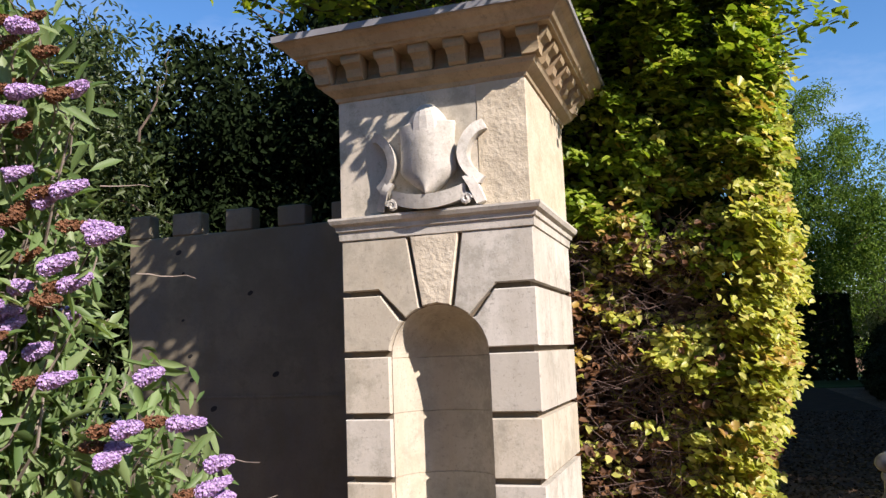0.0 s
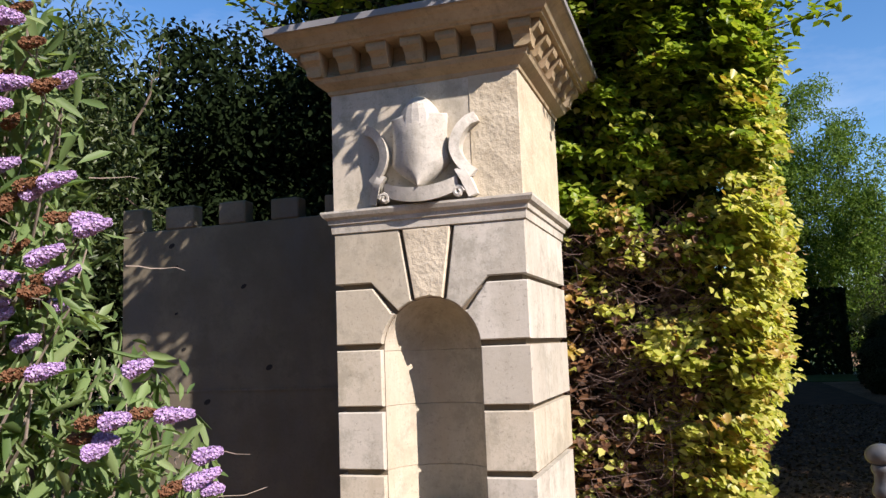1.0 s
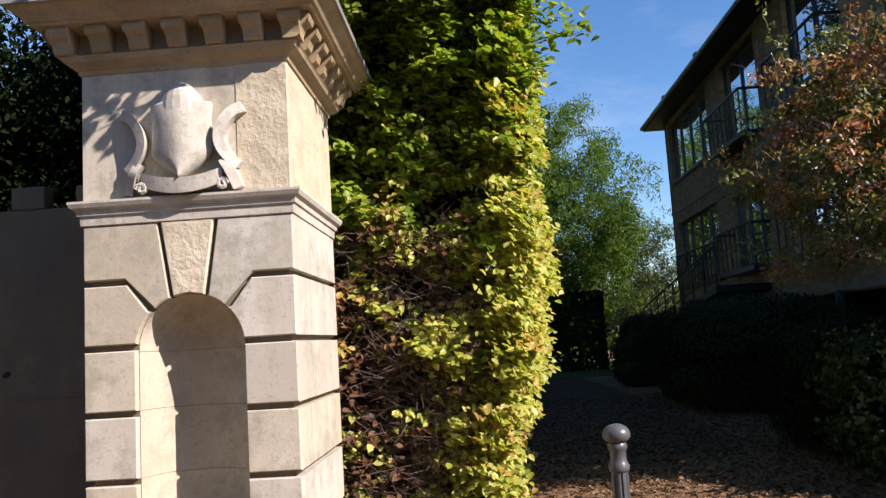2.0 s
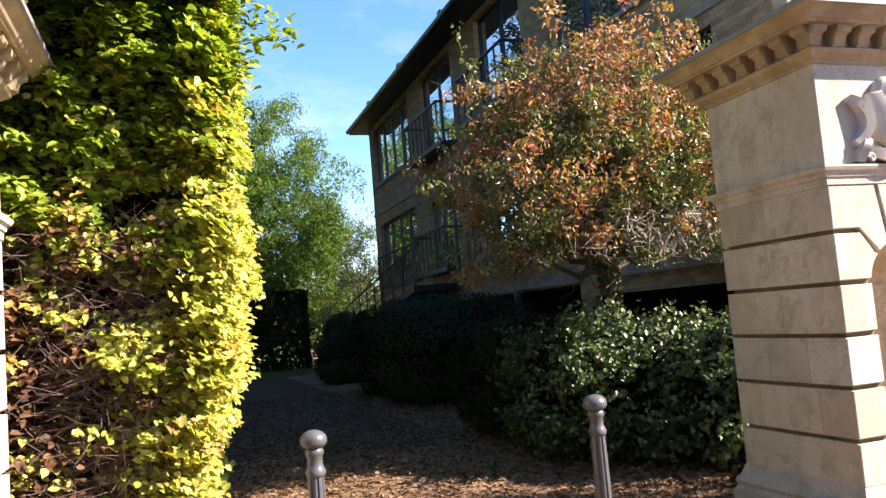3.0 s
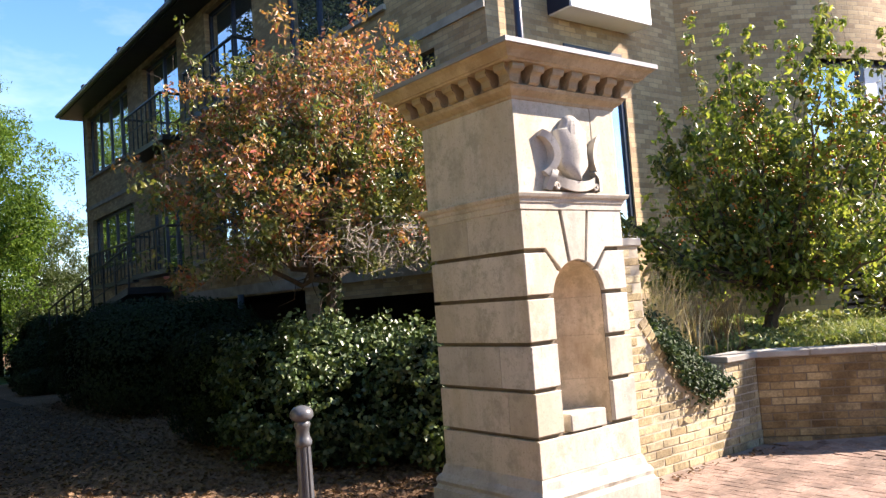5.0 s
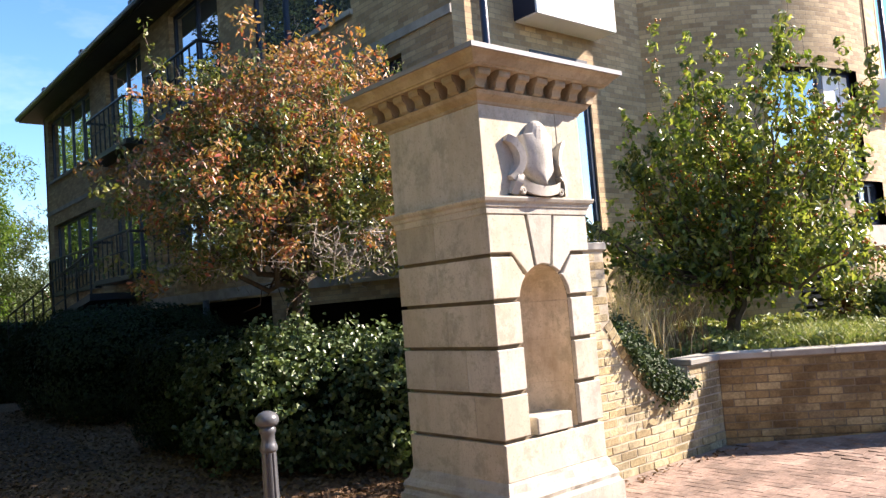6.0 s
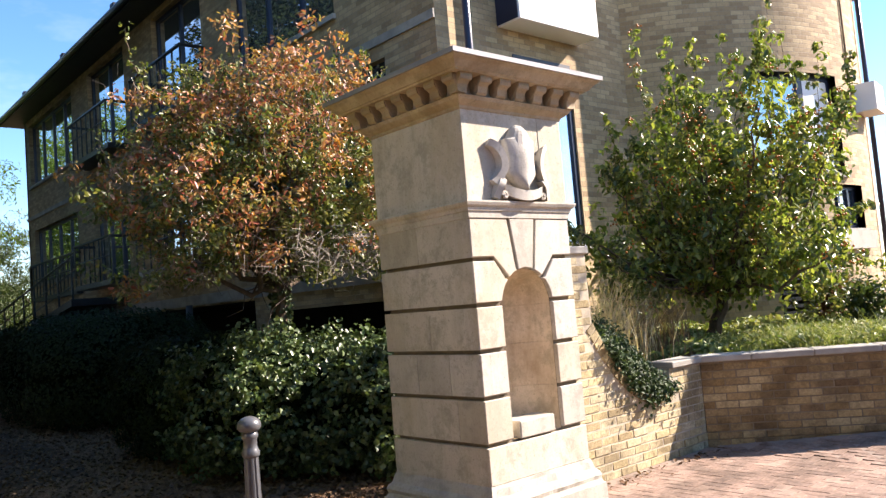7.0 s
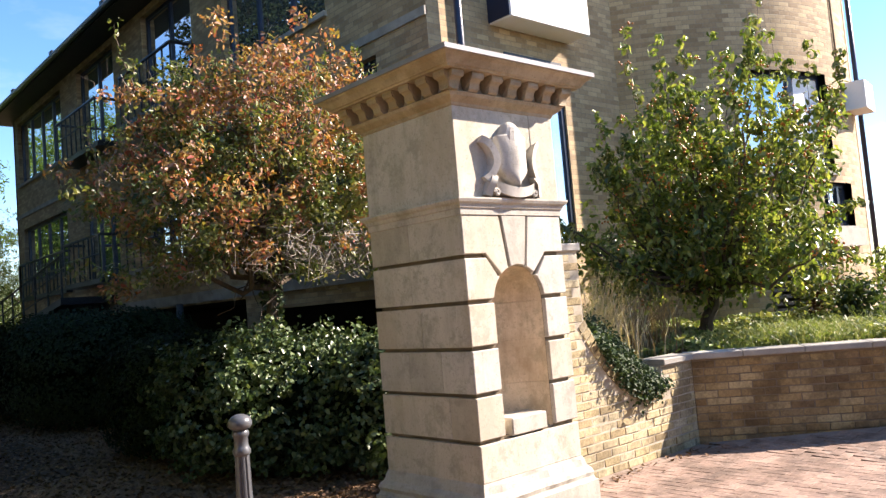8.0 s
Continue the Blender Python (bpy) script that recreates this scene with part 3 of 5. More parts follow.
def gate_pier(name, loc, label, patched=True):
    p = thing(name, loc, label, "gate pier", "stone gate piers")
    bm = bmesh.new()
    rings(bm, ((-0.05, 0.615), (0.17, 0.615), (0.175, 0.60), (0.20, 0.59), (0.23, 0.60), (0.255, 0.59), (0.28, 0.565), (0.33, 0.55), (0.355, HW), (0.36, HW - 0.02)))
    bmesh.ops.subdivide_edges(bm, edges=[e for e in bm.edges if e.calc_length() > 0.9], cuts=24, use_grid_fill=True)
    for v in bm.verts:
        q = v.co + Vector(loc)
        worn = max(0.0, noise.noise(q * 5.0) - 0.1) * 0.035 + 0.006 * noise.noise(q * 17.0)
        if 0.0 < v.co.z < 0.34:
            v.co.x -= math.copysign(worn, v.co.x) if abs(v.co.x) > 0.5 else 0.0
            v.co.y -= math.copysign(worn, v.co.y) if abs(v.co.y) > 0.5 else 0.0
    part("plinth", bm, STONE_PALE, p, "weathered moulded stone plinth with worn edges")
    bm = bmesh.new()
    slab(bm, ((-HW, 0.355), (HW, 0.355), (HW, 0.63 - GAP), (-HW, 0.63 - GAP)), -HW, HW, 0.006)
    part("dado", bm, STONE, p)
    part("core", niche_core(), STONE_JOINT, p, "dark joints")
    part("niche", niche_shell(), STONE if patched else STONE_NICHE, p, "round-headed niche of stained buff stone")
    bm = bmesh.new()
    box(bm, -0.20, 0.175, -HW - 0.002, -HW + 0.22, 0.63, 0.755, 0.008)
    part("niche_seat", bm, STONE_PALE, p)
    for k in range(3):
        z0, z1 = JOINTS[k] + GAP, JOINTS[k + 1] - GAP
        for s in (-1, 1):
            block(p, ((s * HW, z0), (s * NR * 1.015, z0), (s * NR * 1.015, z1), (s * HW, z1)), (STONE, STONE_PALE)[(k + (s > 0)) % 2])
    # blocks at the springing, cut by the arch
    for s in (-1, 1):
        z0, z1 = JOINTS[3] + GAP, JOINTS[4] - GAP
        a0 = math.degrees(math.asin((z0 - SPRING) / NR))
        curve = [(s * x * 1.015, z) for x, z in arc(a0, 45, 6)]
        block(p, [(s * HW, z0), *curve, (s * 0.212, SPRING + 0.21 - GAP), (s * 0.315, z1), (s * HW, z1)], STONE_PALE if s > 0 else STONE)
        curve = [(s * x * 1.015, z + 0.001) for x, z in arc(50, 71, 4)]
        block(p, [(s * HW, 1.93 + GAP), (s * 0.323, 1.93 + GAP), *curve, (s * 0.098, 1.845), (s * 0.155, 2.222), (s * HW, 2.222)], STONE_PALE if s > 0 else STONE)
    block(p, [(-0.078, 1.845), (0, 1.858), (0.078, 1.845), (0.135, 2.222), (-0.135, 2.222)], STONE_ROUGH if patched else STONE_PALE, -HW - 0.004, HW, "keystone")
    bm = bmesh.new()
    rings(bm, ((2.222, HW), (2.226, HW + 0.008), (2.270, HW + 0.012), (2.275, HW + 0.022), (2.298, HW + 0.026), (2.312, HW + 0.045), (2.332, HW + 0.055), (2.344, HW + 0.055), (2.354, HW)))
    part("string_course", bm, STONE_PALE, p, "moulded stone string course")
    block(p, ((-HW, 2.342), (0.265, 2.342), (0.265, 3.02), (-HW, 3.02)), STONE, name="frieze_stone", bev=0.003)
    block(p, ((0.2658, 2.342), (HW, 2.342), (HW, 3.02), (0.2658, 3.02)), STONE_ROUGH if patched else STONE, -HW - 0.004, HW, "frieze_stone", 0.004)
    carving = part("carving", shield(), STONE_CARVED, p, "carved blank shield with scrolled strapwork", smooth=True)
    part("crest", crest(), STONE_CARVED, carving)
    for s in (-1, 1):
        part("strap", strapwork(s), STONE_CARVED, carving)
    part("scroll", scroll(), STONE_CARVED, carving)
    bm = bmesh.new()
    rings(bm, ((3.005, HW), (3.01, HW + 0.010), (3.028, HW + 0.014), (3.042, HW + 0.034), (3.064, HW + 0.062), (3.080, HW + 0.070), (3.088, HW + 0.078), (3.094, HW + 0.074), (3.098, HW + 0.034), (3.14, HW + 0.022), (3.218, HW + 0.022), (3.222, HW + 0.172), (3.234, HW + 0.178), (3.237, HW + 0.19), (3.255, HW + 0.203), (3.278, HW + 0.225), (3.295, HW + 0.252), (3.305, HW + 0.258)))
    cor = part("cornice", bm, STONE_CORNICE, p, "deep stone cornice on small brackets")
    me = modillion()
    for side in range(4):
        for k in range(7):
            u = -0.585 + 1.17 * k / 6
            ob = new("modillion", me)
            ob.parent = cor
            ob.matrix_local = pose(0, 0, 0, 0, 0, 90 * side) @ pose(u, -HW - 0.030, 0)
    bm = bmesh.new()
    rings(bm, ((3.305, HW + 0.27), (3.340, HW + 0.27), (3.39, 0.05)))
    part("lead_cap", bm, LEAD, p, "grey lead sheet over the cornice")
    return p


gate_pier("gate_pier", (-1.066, 3.7605, 0), "buff limestone gate pier with niche, beside a grey rendered wall")
gate_pier("gate_pier", (4.816, 3.7605, 0), "buff limestone gate pier with niche, beside a brick garden wall", False)

# ---- bollards ----


def bollard(loc):
    b = thing("bollard", loc, "grey painted cast iron bollard with domed cap and fluted shaft", "bollard", "bollards between the piers")
    bm = bmesh.new()
    n = 32
    rows = []
    for z, r, fl in ((z, r * 0.76, fl) for z, r, fl in ((-0.02, 0.085, 0), (0.10, 0.085, 0), (0.12, 0.072, 0), (0.14, 0.068, 1), (0.84, 0.055, 1), (0.86, 0.056, 0))):
        rows.append([bm.verts.new(((r - (0.008 if fl and i % 4 == 0 else 0)) * math.cos(2 * math.pi * i / n), (r - (0.008 if fl and i % 4 == 0 else 0)) * math.sin(2 * math.pi * i / n), z)) for i in range(n)])
    for a, c in zip(rows, rows[1:]):
        for i in range(n):
            bm.faces.new((a[i], a[(i + 1) % n], c[(i + 1) % n], c[i]))
    part("shaft", bm, IRON, b)
    bm = bmesh.new()
    lathe(bm, [(r * 0.76, z) for r, z in ((0.056, 0.855), (0.066, 0.865), (0.068, 0.885), (0.058, 0.90), (0.052, 0.915), (0.051, 0.955), (0.060, 0.965), (0.064, 0.98), (0.056, 0.995), (0.05, 1.0))], 32)
    part("collar", bm, IRON, b, smooth=True)
    bm = bmesh.new()
    lathe(bm, [(r * 0.76, z) for r, z in ((0.05, 0.998), (0.072, 1.005), (0.088, 1.022), (0.090, 1.04), (0.082, 1.058), (0.06, 1.075), (0.03, 1.085), (0.005, 1.088))], 32)
    part("cap", bm, IRON, b, smooth=True)
    return b


bollard((1.0, 3.40, 0))
bollard((2.62, 3.44, 0))

# ---- rendered wall with battlements ----
WY = 4.0
wall = thing("wall_west", (0, 0, 0), "grey cement rendered wall with small battlements", "wall", kind="structure")
bm = bmesh.new()
box(bm, -3.665, -1.5, WY, WY + 0.3, -0.05, 2.49, 0.01)
part("wall_body", bm, RENDER, wall)
for x0, x1, z1 in ((-3.665, -3.49, 2.66), (-3.295, -3.06, 2.65), (-2.855, -2.645, 2.645), (-2.445, -2.235, 2.63), (-2.04, -1.6, 2.62)):
    bm = bmesh.new()
    box(bm, x0, x1, WY - 0.004, WY + 0.11, 2.49, z1, 0.008)
    part("merlon", bm, RENDER, wall)
for zj in (0.62, 1.35):
    bm = bmesh.new()
    box(bm, -3.66, -1.6, WY - 0.006, WY + 0.01, zj, zj + 0.012)
    part("render_ridge", bm, RENDER, wall)
for x, z in ((-3.24, 2.37), (-3.20, 2.22), (-2.66, 2.05), (-3.20, 1.89), (-3.14, 1.64), (-3.12, 1.48), (-2.47, 1.50), (-2.95, 1.28)):
    bm = bmesh.new()
    r = 0.014 + 0.006 * math.sin(x * 40)
    slab(bm, [(x + r * 1.3 * math.cos(i * math.pi / 5), z + r * math.sin(i * math.pi / 5 + 0.4)) for i in range(10)], WY - 0.003, WY + 0.01)
    part("putlog_plug", bm, DARK, wall)

# ---- brick garden wall, planter and paving ----
PW = ((7.62, 3.578), (10.39, 0.147))     # slanting planter wall


def ramp_top(x):
    """Height of the garden wall's top, sweeping down from the pier to a flat end."""
    if x < 5.97:
        return 2.0
    if x < 6.95:
        return 0.65 + 0.74 * (1 - (x - 5.97) / 0.98) ** 2.2
    return 0.65 if x < 7.08 else 0.845


gwall = thing("wall_garden", (0, 0, 0), "yellow stock brick garden wall sweeping down from the pier", "wall", kind="structure")
bm = bmesh.new()
xs = [5.98 + 0.97 * i / 14 for i in range(15)] + [7.07, 7.085, 7.63]
outline = [(5.3, -0.05), (5.3, 1.97), (5.97, 1.97)] + [(x, ramp_top(x) - (0.03 if x < 7.08 else -0.001)) for x in xs] + [(7.63, -0.05)]
slab(bm, outline, 3.5865, 3.80)
part("wall_body", bm, MORTAR, gwall)
bm = bmesh.new()
box(bm, 5.28, 6.0, 3.56, 3.84, 1.97, 2.04, 0.01)
part("coping", bm, COPING, gwall, "grey coping stone")
bm = bmesh.new()
box(bm, 7.085, 7.66, 3.545, 3.83, 0.845, 0.905, 0.008)
part("coping", bm, COPING, gwall, "grey coping stone")

pwall = thing("wall_planter", (0, 0, 0), "low brick planter wall with grey coping stones", "wall", kind="structure")
pd = (Vector(PW[1]) - Vector(PW[0])).normalized()
pn = Vector((-pd.y, pd.x))
PLEN = (Vector(PW[1]) - Vector(PW[0])).length


def along(u, v):
    """A place u metres along the planter wall and v metres behind its face."""
    q = Vector(PW[0]) + pd * u + pn * v
    return (q.x, q.y)


bm = bmesh.new()
plate(bm, (along(0.0, 0.0), along(PLEN, 0.0), along(PLEN, 0.22), along(-0.05, 0.22)), -0.05, 0.842)
part("wall_body", bm, MORTAR_BROWN, pwall)
u = -0.06
k = 0
while u < PLEN:
    w = 0.55 + 0.12 * ((k * 37) % 7) / 7
    bm = bmesh.new()
    plate(bm, (along(u + 0.004, -0.035), along(min(u + w, PLEN), -0.035), along(min(u + w, PLEN), 0.26), along(u + 0.004, 0.26)), 0.842, 0.905)
    bmesh.ops.bevel(bm, geom=bm.edges[:], offset=0.008, segments=1, affect="EDGES")
    part("coping", bm, COPING, pwall)
    u += w
    k += 1
bm = bmesh.new()
plate(bm, ((5.3, 3.8), (7.6, 3.72), along(PLEN, 0.2), (12.5, 0.5), (14.5, 4.4), (11.2, 6.6), (7.25, 6.6)), 0.3, 0.84)
solid("planting_bed", bm, SOIL, "raised bed of dark soil behind the walls", "flower bed", "structure")

# ---- the building ----
FX, FY, FAR = 7.2, 6.63, 26.9
EAVE = 8.56
TC, TR = (14.9, 8.94), 4.31


house = thing("brick_building", (0, 0, 0), "two storey yellow brick building over a shade-black undercroft, slate roof", "building")


def wall_with_holes(name, u0, u1, z0, z1, holes, place, depth, material, parent, label=""):
    """A wall of squares between the edges of its openings, with reveals. place(u, v, z) gives the world."""
    us = sorted({u0, u1, *[h[0] for h in holes], *[h[1] for h in holes]})
    zs = sorted({z0, z1, *[h[2] for h in holes], *[h[3] for h in holes]})
    bm = bmesh.new()
    uvl = bm.loops.layers.uv.new("UVMap")

    def quad(c, uv):
        f = bm.faces.new([bm.verts.new(place(*q)) for q in c])
        for lp, t in zip(f.loops, uv):
            lp[uvl].uv = t

    for a, b in zip(us, us[1:]):
        for c, d in zip(zs, zs[1:]):
            if any(h[0] <= a and b <= h[1] and h[2] <= c and d <= h[3] for h in holes):
                continue
            n = max(1, int((b - a) / 0.6)) if depth < 0 else 1
            quad(((a, 0, c), (b, 0, c), (b, 0, d), (a, 0, d)), ((a, c), (b, c), (b, d), (a, d)))
    dp = abs(depth)
    for a, b, c, d in holes:
        quad(((a, 0, c), (a, dp, c), (a, dp, d), (a, 0, d)), ((0, c), (dp, c), (dp, d), (0, d)))
        quad(((b, 0, c), (b, 0, d), (b, dp, d), (b, dp, c)), ((0, c), (0, d), (dp, d), (dp, c)))
        quad(((a, 0, d), (a, dp, d), (b, dp, d), (b, 0, d)), ((a, 0), (a, dp), (b, dp), (b, 0)))
        quad(((a, 0, c), (b, 0, c), (b, dp, c), (a, dp, c)), ((a, 0), (b, 0), (b, dp), (a, dp)))
    me = bpy.data.meshes.new(name)
    bm.to_mesh(me)
    bm.free()
    me.materials.append(material)
    ob = new(name, me)
    ob.parent = parent
    return tagged(ob, label)


def wbox(a, b, v0, v1, c, d, place, bm):
    q = [bm.verts.new(place(*w)) for w in ((a, v0, c), (b, v0, c), (b, v0, d), (a, v0, d), (a, v1, c), (b, v1, c), (b, v1, d), (a, v1, d))]
    for f in ((0, 1, 2, 3), (4, 5, 6, 7), (0, 1, 5, 4), (2, 3, 7, 6), (1, 2, 6, 5), (3, 0, 4, 7)):
        bm.faces.new([q[i] for i in f])


def west(u, v, z):
    return (FX + v, u, z)


def south(u, v, z):
    return (u, FY + v, z)


WIN_W = [  # y0, y1, z0, z1, panes
    (21.9, 26.4, 6.4, 8.36, 4), (17.8, 20.5, 6.0, 8.4, 2), (13.5, 16.0, 6.0, 8.42, 2), (8.9, 12.2, 6.15, 8.42, 3),
    (21.8, 26.2, 3.3, 4.98, 4), (18.0, 20.4, 2.85, 4.82, 3), (13.6, 16.1, 2.85, 4.82, 3), (8.6, 11.6, 3.3, 4.82, 3), (7.75, 8.35, 4.6, 5.15, 1),
]
UNDER = [(12.0, 26.5, 0.0, 1.98), (7.7, 11.5, 0.55, 1.75)]
wall_with_holes("wall_west_face", FY, FAR, -0.05, EAVE, [w[:4] for w in WIN_W] + UNDER, west, 0.22, BRICK_FAR, house, "shaded yellow brick long wall")
SW = (8.5, 9.87, 2.35, 4.8)
wall_with_holes("wall_south_face", FX, 11.4, -0.05, EAVE, [SW], south, 0.22, BRICK_FAR, house, "sunlit yellow brick end wall")


def window(u0, u1, z0, z1, panes, place, parent):
    bm = bmesh.new()

    def bar(a, b, c, d, v0, v1):
        q = [bm.verts.new(place(*w)) for w in ((a, v0, c), (b, v0, c), (b, v0, d), (a, v0, d), (a, v1, c), (b, v1, c), (b, v1, d), (a, v1, d))]
        for f in ((0, 1, 2, 3), (4, 5, 6, 7), (0, 1, 5, 4), (2, 3, 7, 6), (1, 2, 6, 5), (3, 0, 4, 7)):
            bm.faces.new([q[i] for i in f])

    t = 0.07
    loops = []
    for v in (0.12, 0.2):
        for g in (0.0, t):
            loops.append([bm.verts.new(place(*q)) for q in ((u0 + g, v, z0 + g), (u1 - g, v, z0 + g), (u1 - g, v, z1 - g), (u0 + g, v, z1 - g))])
    for p, q in ((0, 1), (2, 3), (0, 2), (1, 3)):
        for i in range(4):
            bm.faces.new((loops[p][i], loops[p][(i + 1) % 4], loops[q][(i + 1) % 4], loops[q][i]))
    w = part("window", bm, NAVY, parent, "dark navy metal window")
    for k in range(1, panes):
        c = u0 + (u1 - u0) * k / panes
        bm = bmesh.new()
        bar(c - t / 2, c + t / 2, z0 + t, z1 - t, 0.115, 0.205)
        part("mullion", bm, NAVY, w)
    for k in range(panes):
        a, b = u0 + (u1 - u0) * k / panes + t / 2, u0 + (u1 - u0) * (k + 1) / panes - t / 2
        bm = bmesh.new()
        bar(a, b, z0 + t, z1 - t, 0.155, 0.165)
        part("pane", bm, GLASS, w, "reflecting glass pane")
    bm = bmesh.new()
    bar(u0 - 0.05, u1 + 0.05, z0 - 0.08, z0, -0.06, 0.12)
    part("sill", bm, COPING, w)
    return w


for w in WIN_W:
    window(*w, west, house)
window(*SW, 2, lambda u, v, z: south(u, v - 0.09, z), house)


bm = bmesh.new()
wbox(FY, FAR, -0.05, 0.02, 2.02, 2.22, west, bm)
part("stone_band", bm, COPING, house, "pale stone band above the undercroft")
bm = bmesh.new()
wbox(FY, FAR, -0.03, 0.02, 5.35, 5.47, west, bm)
part("stone_band", bm, COPING, house)
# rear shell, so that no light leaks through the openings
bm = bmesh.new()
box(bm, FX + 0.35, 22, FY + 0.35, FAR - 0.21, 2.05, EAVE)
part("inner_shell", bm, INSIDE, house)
# near-black block stands in for the deep shade of the undercroft
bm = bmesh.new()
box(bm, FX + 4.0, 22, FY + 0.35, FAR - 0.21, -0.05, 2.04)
part("undercroft", bm, DARK, house, "open undercroft, its deep shade painted near black")
bm = bmesh.new()
wbox(FX, FX + 15, 0, 0.2, -0.05, EAVE, lambda u, v, z: (u, FAR - 0.2 + v, z), bm)
part("wall_north_face", bm, BRICK_FAR, house)
# roof with overhanging eaves
bm = bmesh.new()
e = 0.6
a = [bm.verts.new(p) for p in ((FX - e, FY - e, EAVE), (22, FY - e, EAVE), (22, FAR + e, EAVE), (FX - e, FAR + e, EAVE))]
b = [bm.verts.new((p.co.x, p.co.y, EAVE + 0.14)) for p in a]
c = [bm.verts.new(p) for p in ((FX + 4.6, FY + 4.6, EAVE + 2.6), (17, FY + 4.6, EAVE + 2.6), (17, FAR - 4.6, EAVE + 2.6), (FX + 4.6, FAR - 4.6, EAVE + 2.6))]
bm.faces.new(a)
for i in range(4):
    bm.faces.new((a[i], a[(i + 1) % 4], b[(i + 1) % 4], b[i]))
    bm.faces.new((b[i], b[(i + 1) % 4], c[(i + 1) % 4], c[i]))
bm.faces.new(c)
part("roof", bm, SLATE, house, "dark slate roof with deep eaves")
bm = bmesh.new()
tube(bm, [(FX - e - 0.05, FY - e, EAVE + 0.10), (FX - e - 0.05, FAR + e, EAVE + 0.10)], 0.075, 8)
gutter = part("gutter", bm, NAVY, house, "navy gutter along the eaves")
for y in (12.6, 16.4, 20.2, 24.0):
    bm = bmesh.new()
    box(bm, FX - e - 0.10, FX - e + 0.10, y - 0.10, y + 0.10, EAVE + 0.15, EAVE + 0.26, 0.02)
    part("roof_clip", bm, BLACK, gutter)


def railing(y0, y1, z, parent, out=0.55, h=1.0):
    """A small balcony in front of a tall window, with black rails."""
    bm = bmesh.new()
    wbox(y0 - 0.15, y1 + 0.15, -out, 0.0, z - 0.12, z, west, bm)
    bal = part("balcony", bm, BLACK, parent, "black metal balcony with upright bars")
    bm = bmesh.new()
    tube(bm, [(FX, y0 - 0.1, z + h), (FX - out, y0 - 0.1, z + h), (FX - out, y1 + 0.1, z + h), (FX, y1 + 0.1, z + h)], 0.035, 6)
    part("handrail", bm, BLACK, bal)
    bm = bmesh.new()
    tube(bm, [(FX - out, y0 - 0.1, z + 0.55), (FX - out, y1 + 0.1, z + 0.55)], 0.02, 6)
    part("rail", bm, BLACK, bal)
    bm = bmesh.new()
    box(bm, FX - out - 0.015, FX - out + 0.015, -0.015, 0.015, z, z + h)
    me = mesh_of("baluster", bm, BLACK)
    n = max(4, int((y1 - y0) / 0.32))
    for i in range(n + 1):
        ob = new("baluster", me)
        ob.parent = bal
        ob.location = (0, y0 - 0.1 + (y1 - y0 + 0.2) * i / n, 0)


for w in (WIN_W[1], WIN_W[2], WIN_W[5], WIN_W[6], WIN_W[4]):
    railing(w[0], w[1], w[2] if w is not WIN_W[4] else 2.85, house, 0.16 if w is WIN_W[4] else 0.5)

# sloping access ramp with rails along the far half of the long wall
bm = bmesh.new()
q = [bm.verts.new(v) for v in ((5.9, 18.2, 2.44), (7.18, 18.2, 2.44), (7.18, 27.0, 1.28), (5.9, 27.0, 1.28), (5.9, 18.2, 2.28), (7.18, 18.2, 2.28), (7.18, 27.0, 1.12), (5.9, 27.0, 1.12))]
for f in ((0, 1, 2, 3), (4, 5, 6, 7), (0, 1, 5, 4), (1, 2, 6, 5), (2, 3, 7, 6), (3, 0, 4, 7)):
    bm.faces.new([q[i] for i in f])
rampway = part("access_ramp", bm, BLACK, house, "dark sloping access ramp with rails")
for hgt, rad in ((0.95, 0.03), (0.6, 0.016), (0.3, 0.016)):
    bm = bmesh.new()
    tube(bm, [(5.95, 18.2, 2.44 + hgt), (5.95, 27.0, 1.28 + hgt)], rad, 6)
    part("handrail" if hgt > 0.9 else "rail", bm, BLACK, rampway)
bm = bmesh.new()
box(bm, 5.93, 5.97, -0.02, 0.02, 0, 0.96)
me = mesh_of("rail_post", bm, BLACK)
for i in range(9):
    ob = new("rail_post", me)
    ob.parent = rampway
    ob.location = (0, 18.25 + 1.09 * i, 2.43 - 0.1435 * i)
for y in (20.0, 23.2, 26.4):
    bm = bmesh.new()
    box(bm, 5.95, 6.1, y - 0.07, y + 0.07, -0.05, 2.28 - 0.132 * (y - 18.2))
    part("ramp_leg", bm, BLACK, rampway)
bm = bmesh.new()
tube(bm, [(7.06, 14.5, -0.05), (7.06, 14.5, 2.03)], 0.07, 12)
part("column", bm, IRON, house, "grey round column before the undercroft", smooth=True)

# round brick bay
t0, t1 = math.atan2(FY - TC[1], 11.26 - TC[0]), radians(25)
t0 = t0 if t0 > 0 else t0 + 2 * math.pi
t1 += 2 * math.pi


def bay(u, v, z):
    a = t0 + u / TR
    return (TC[0] + (TR - v) * math.cos(a), TC[1] + (TR - v) * math.sin(a), z)


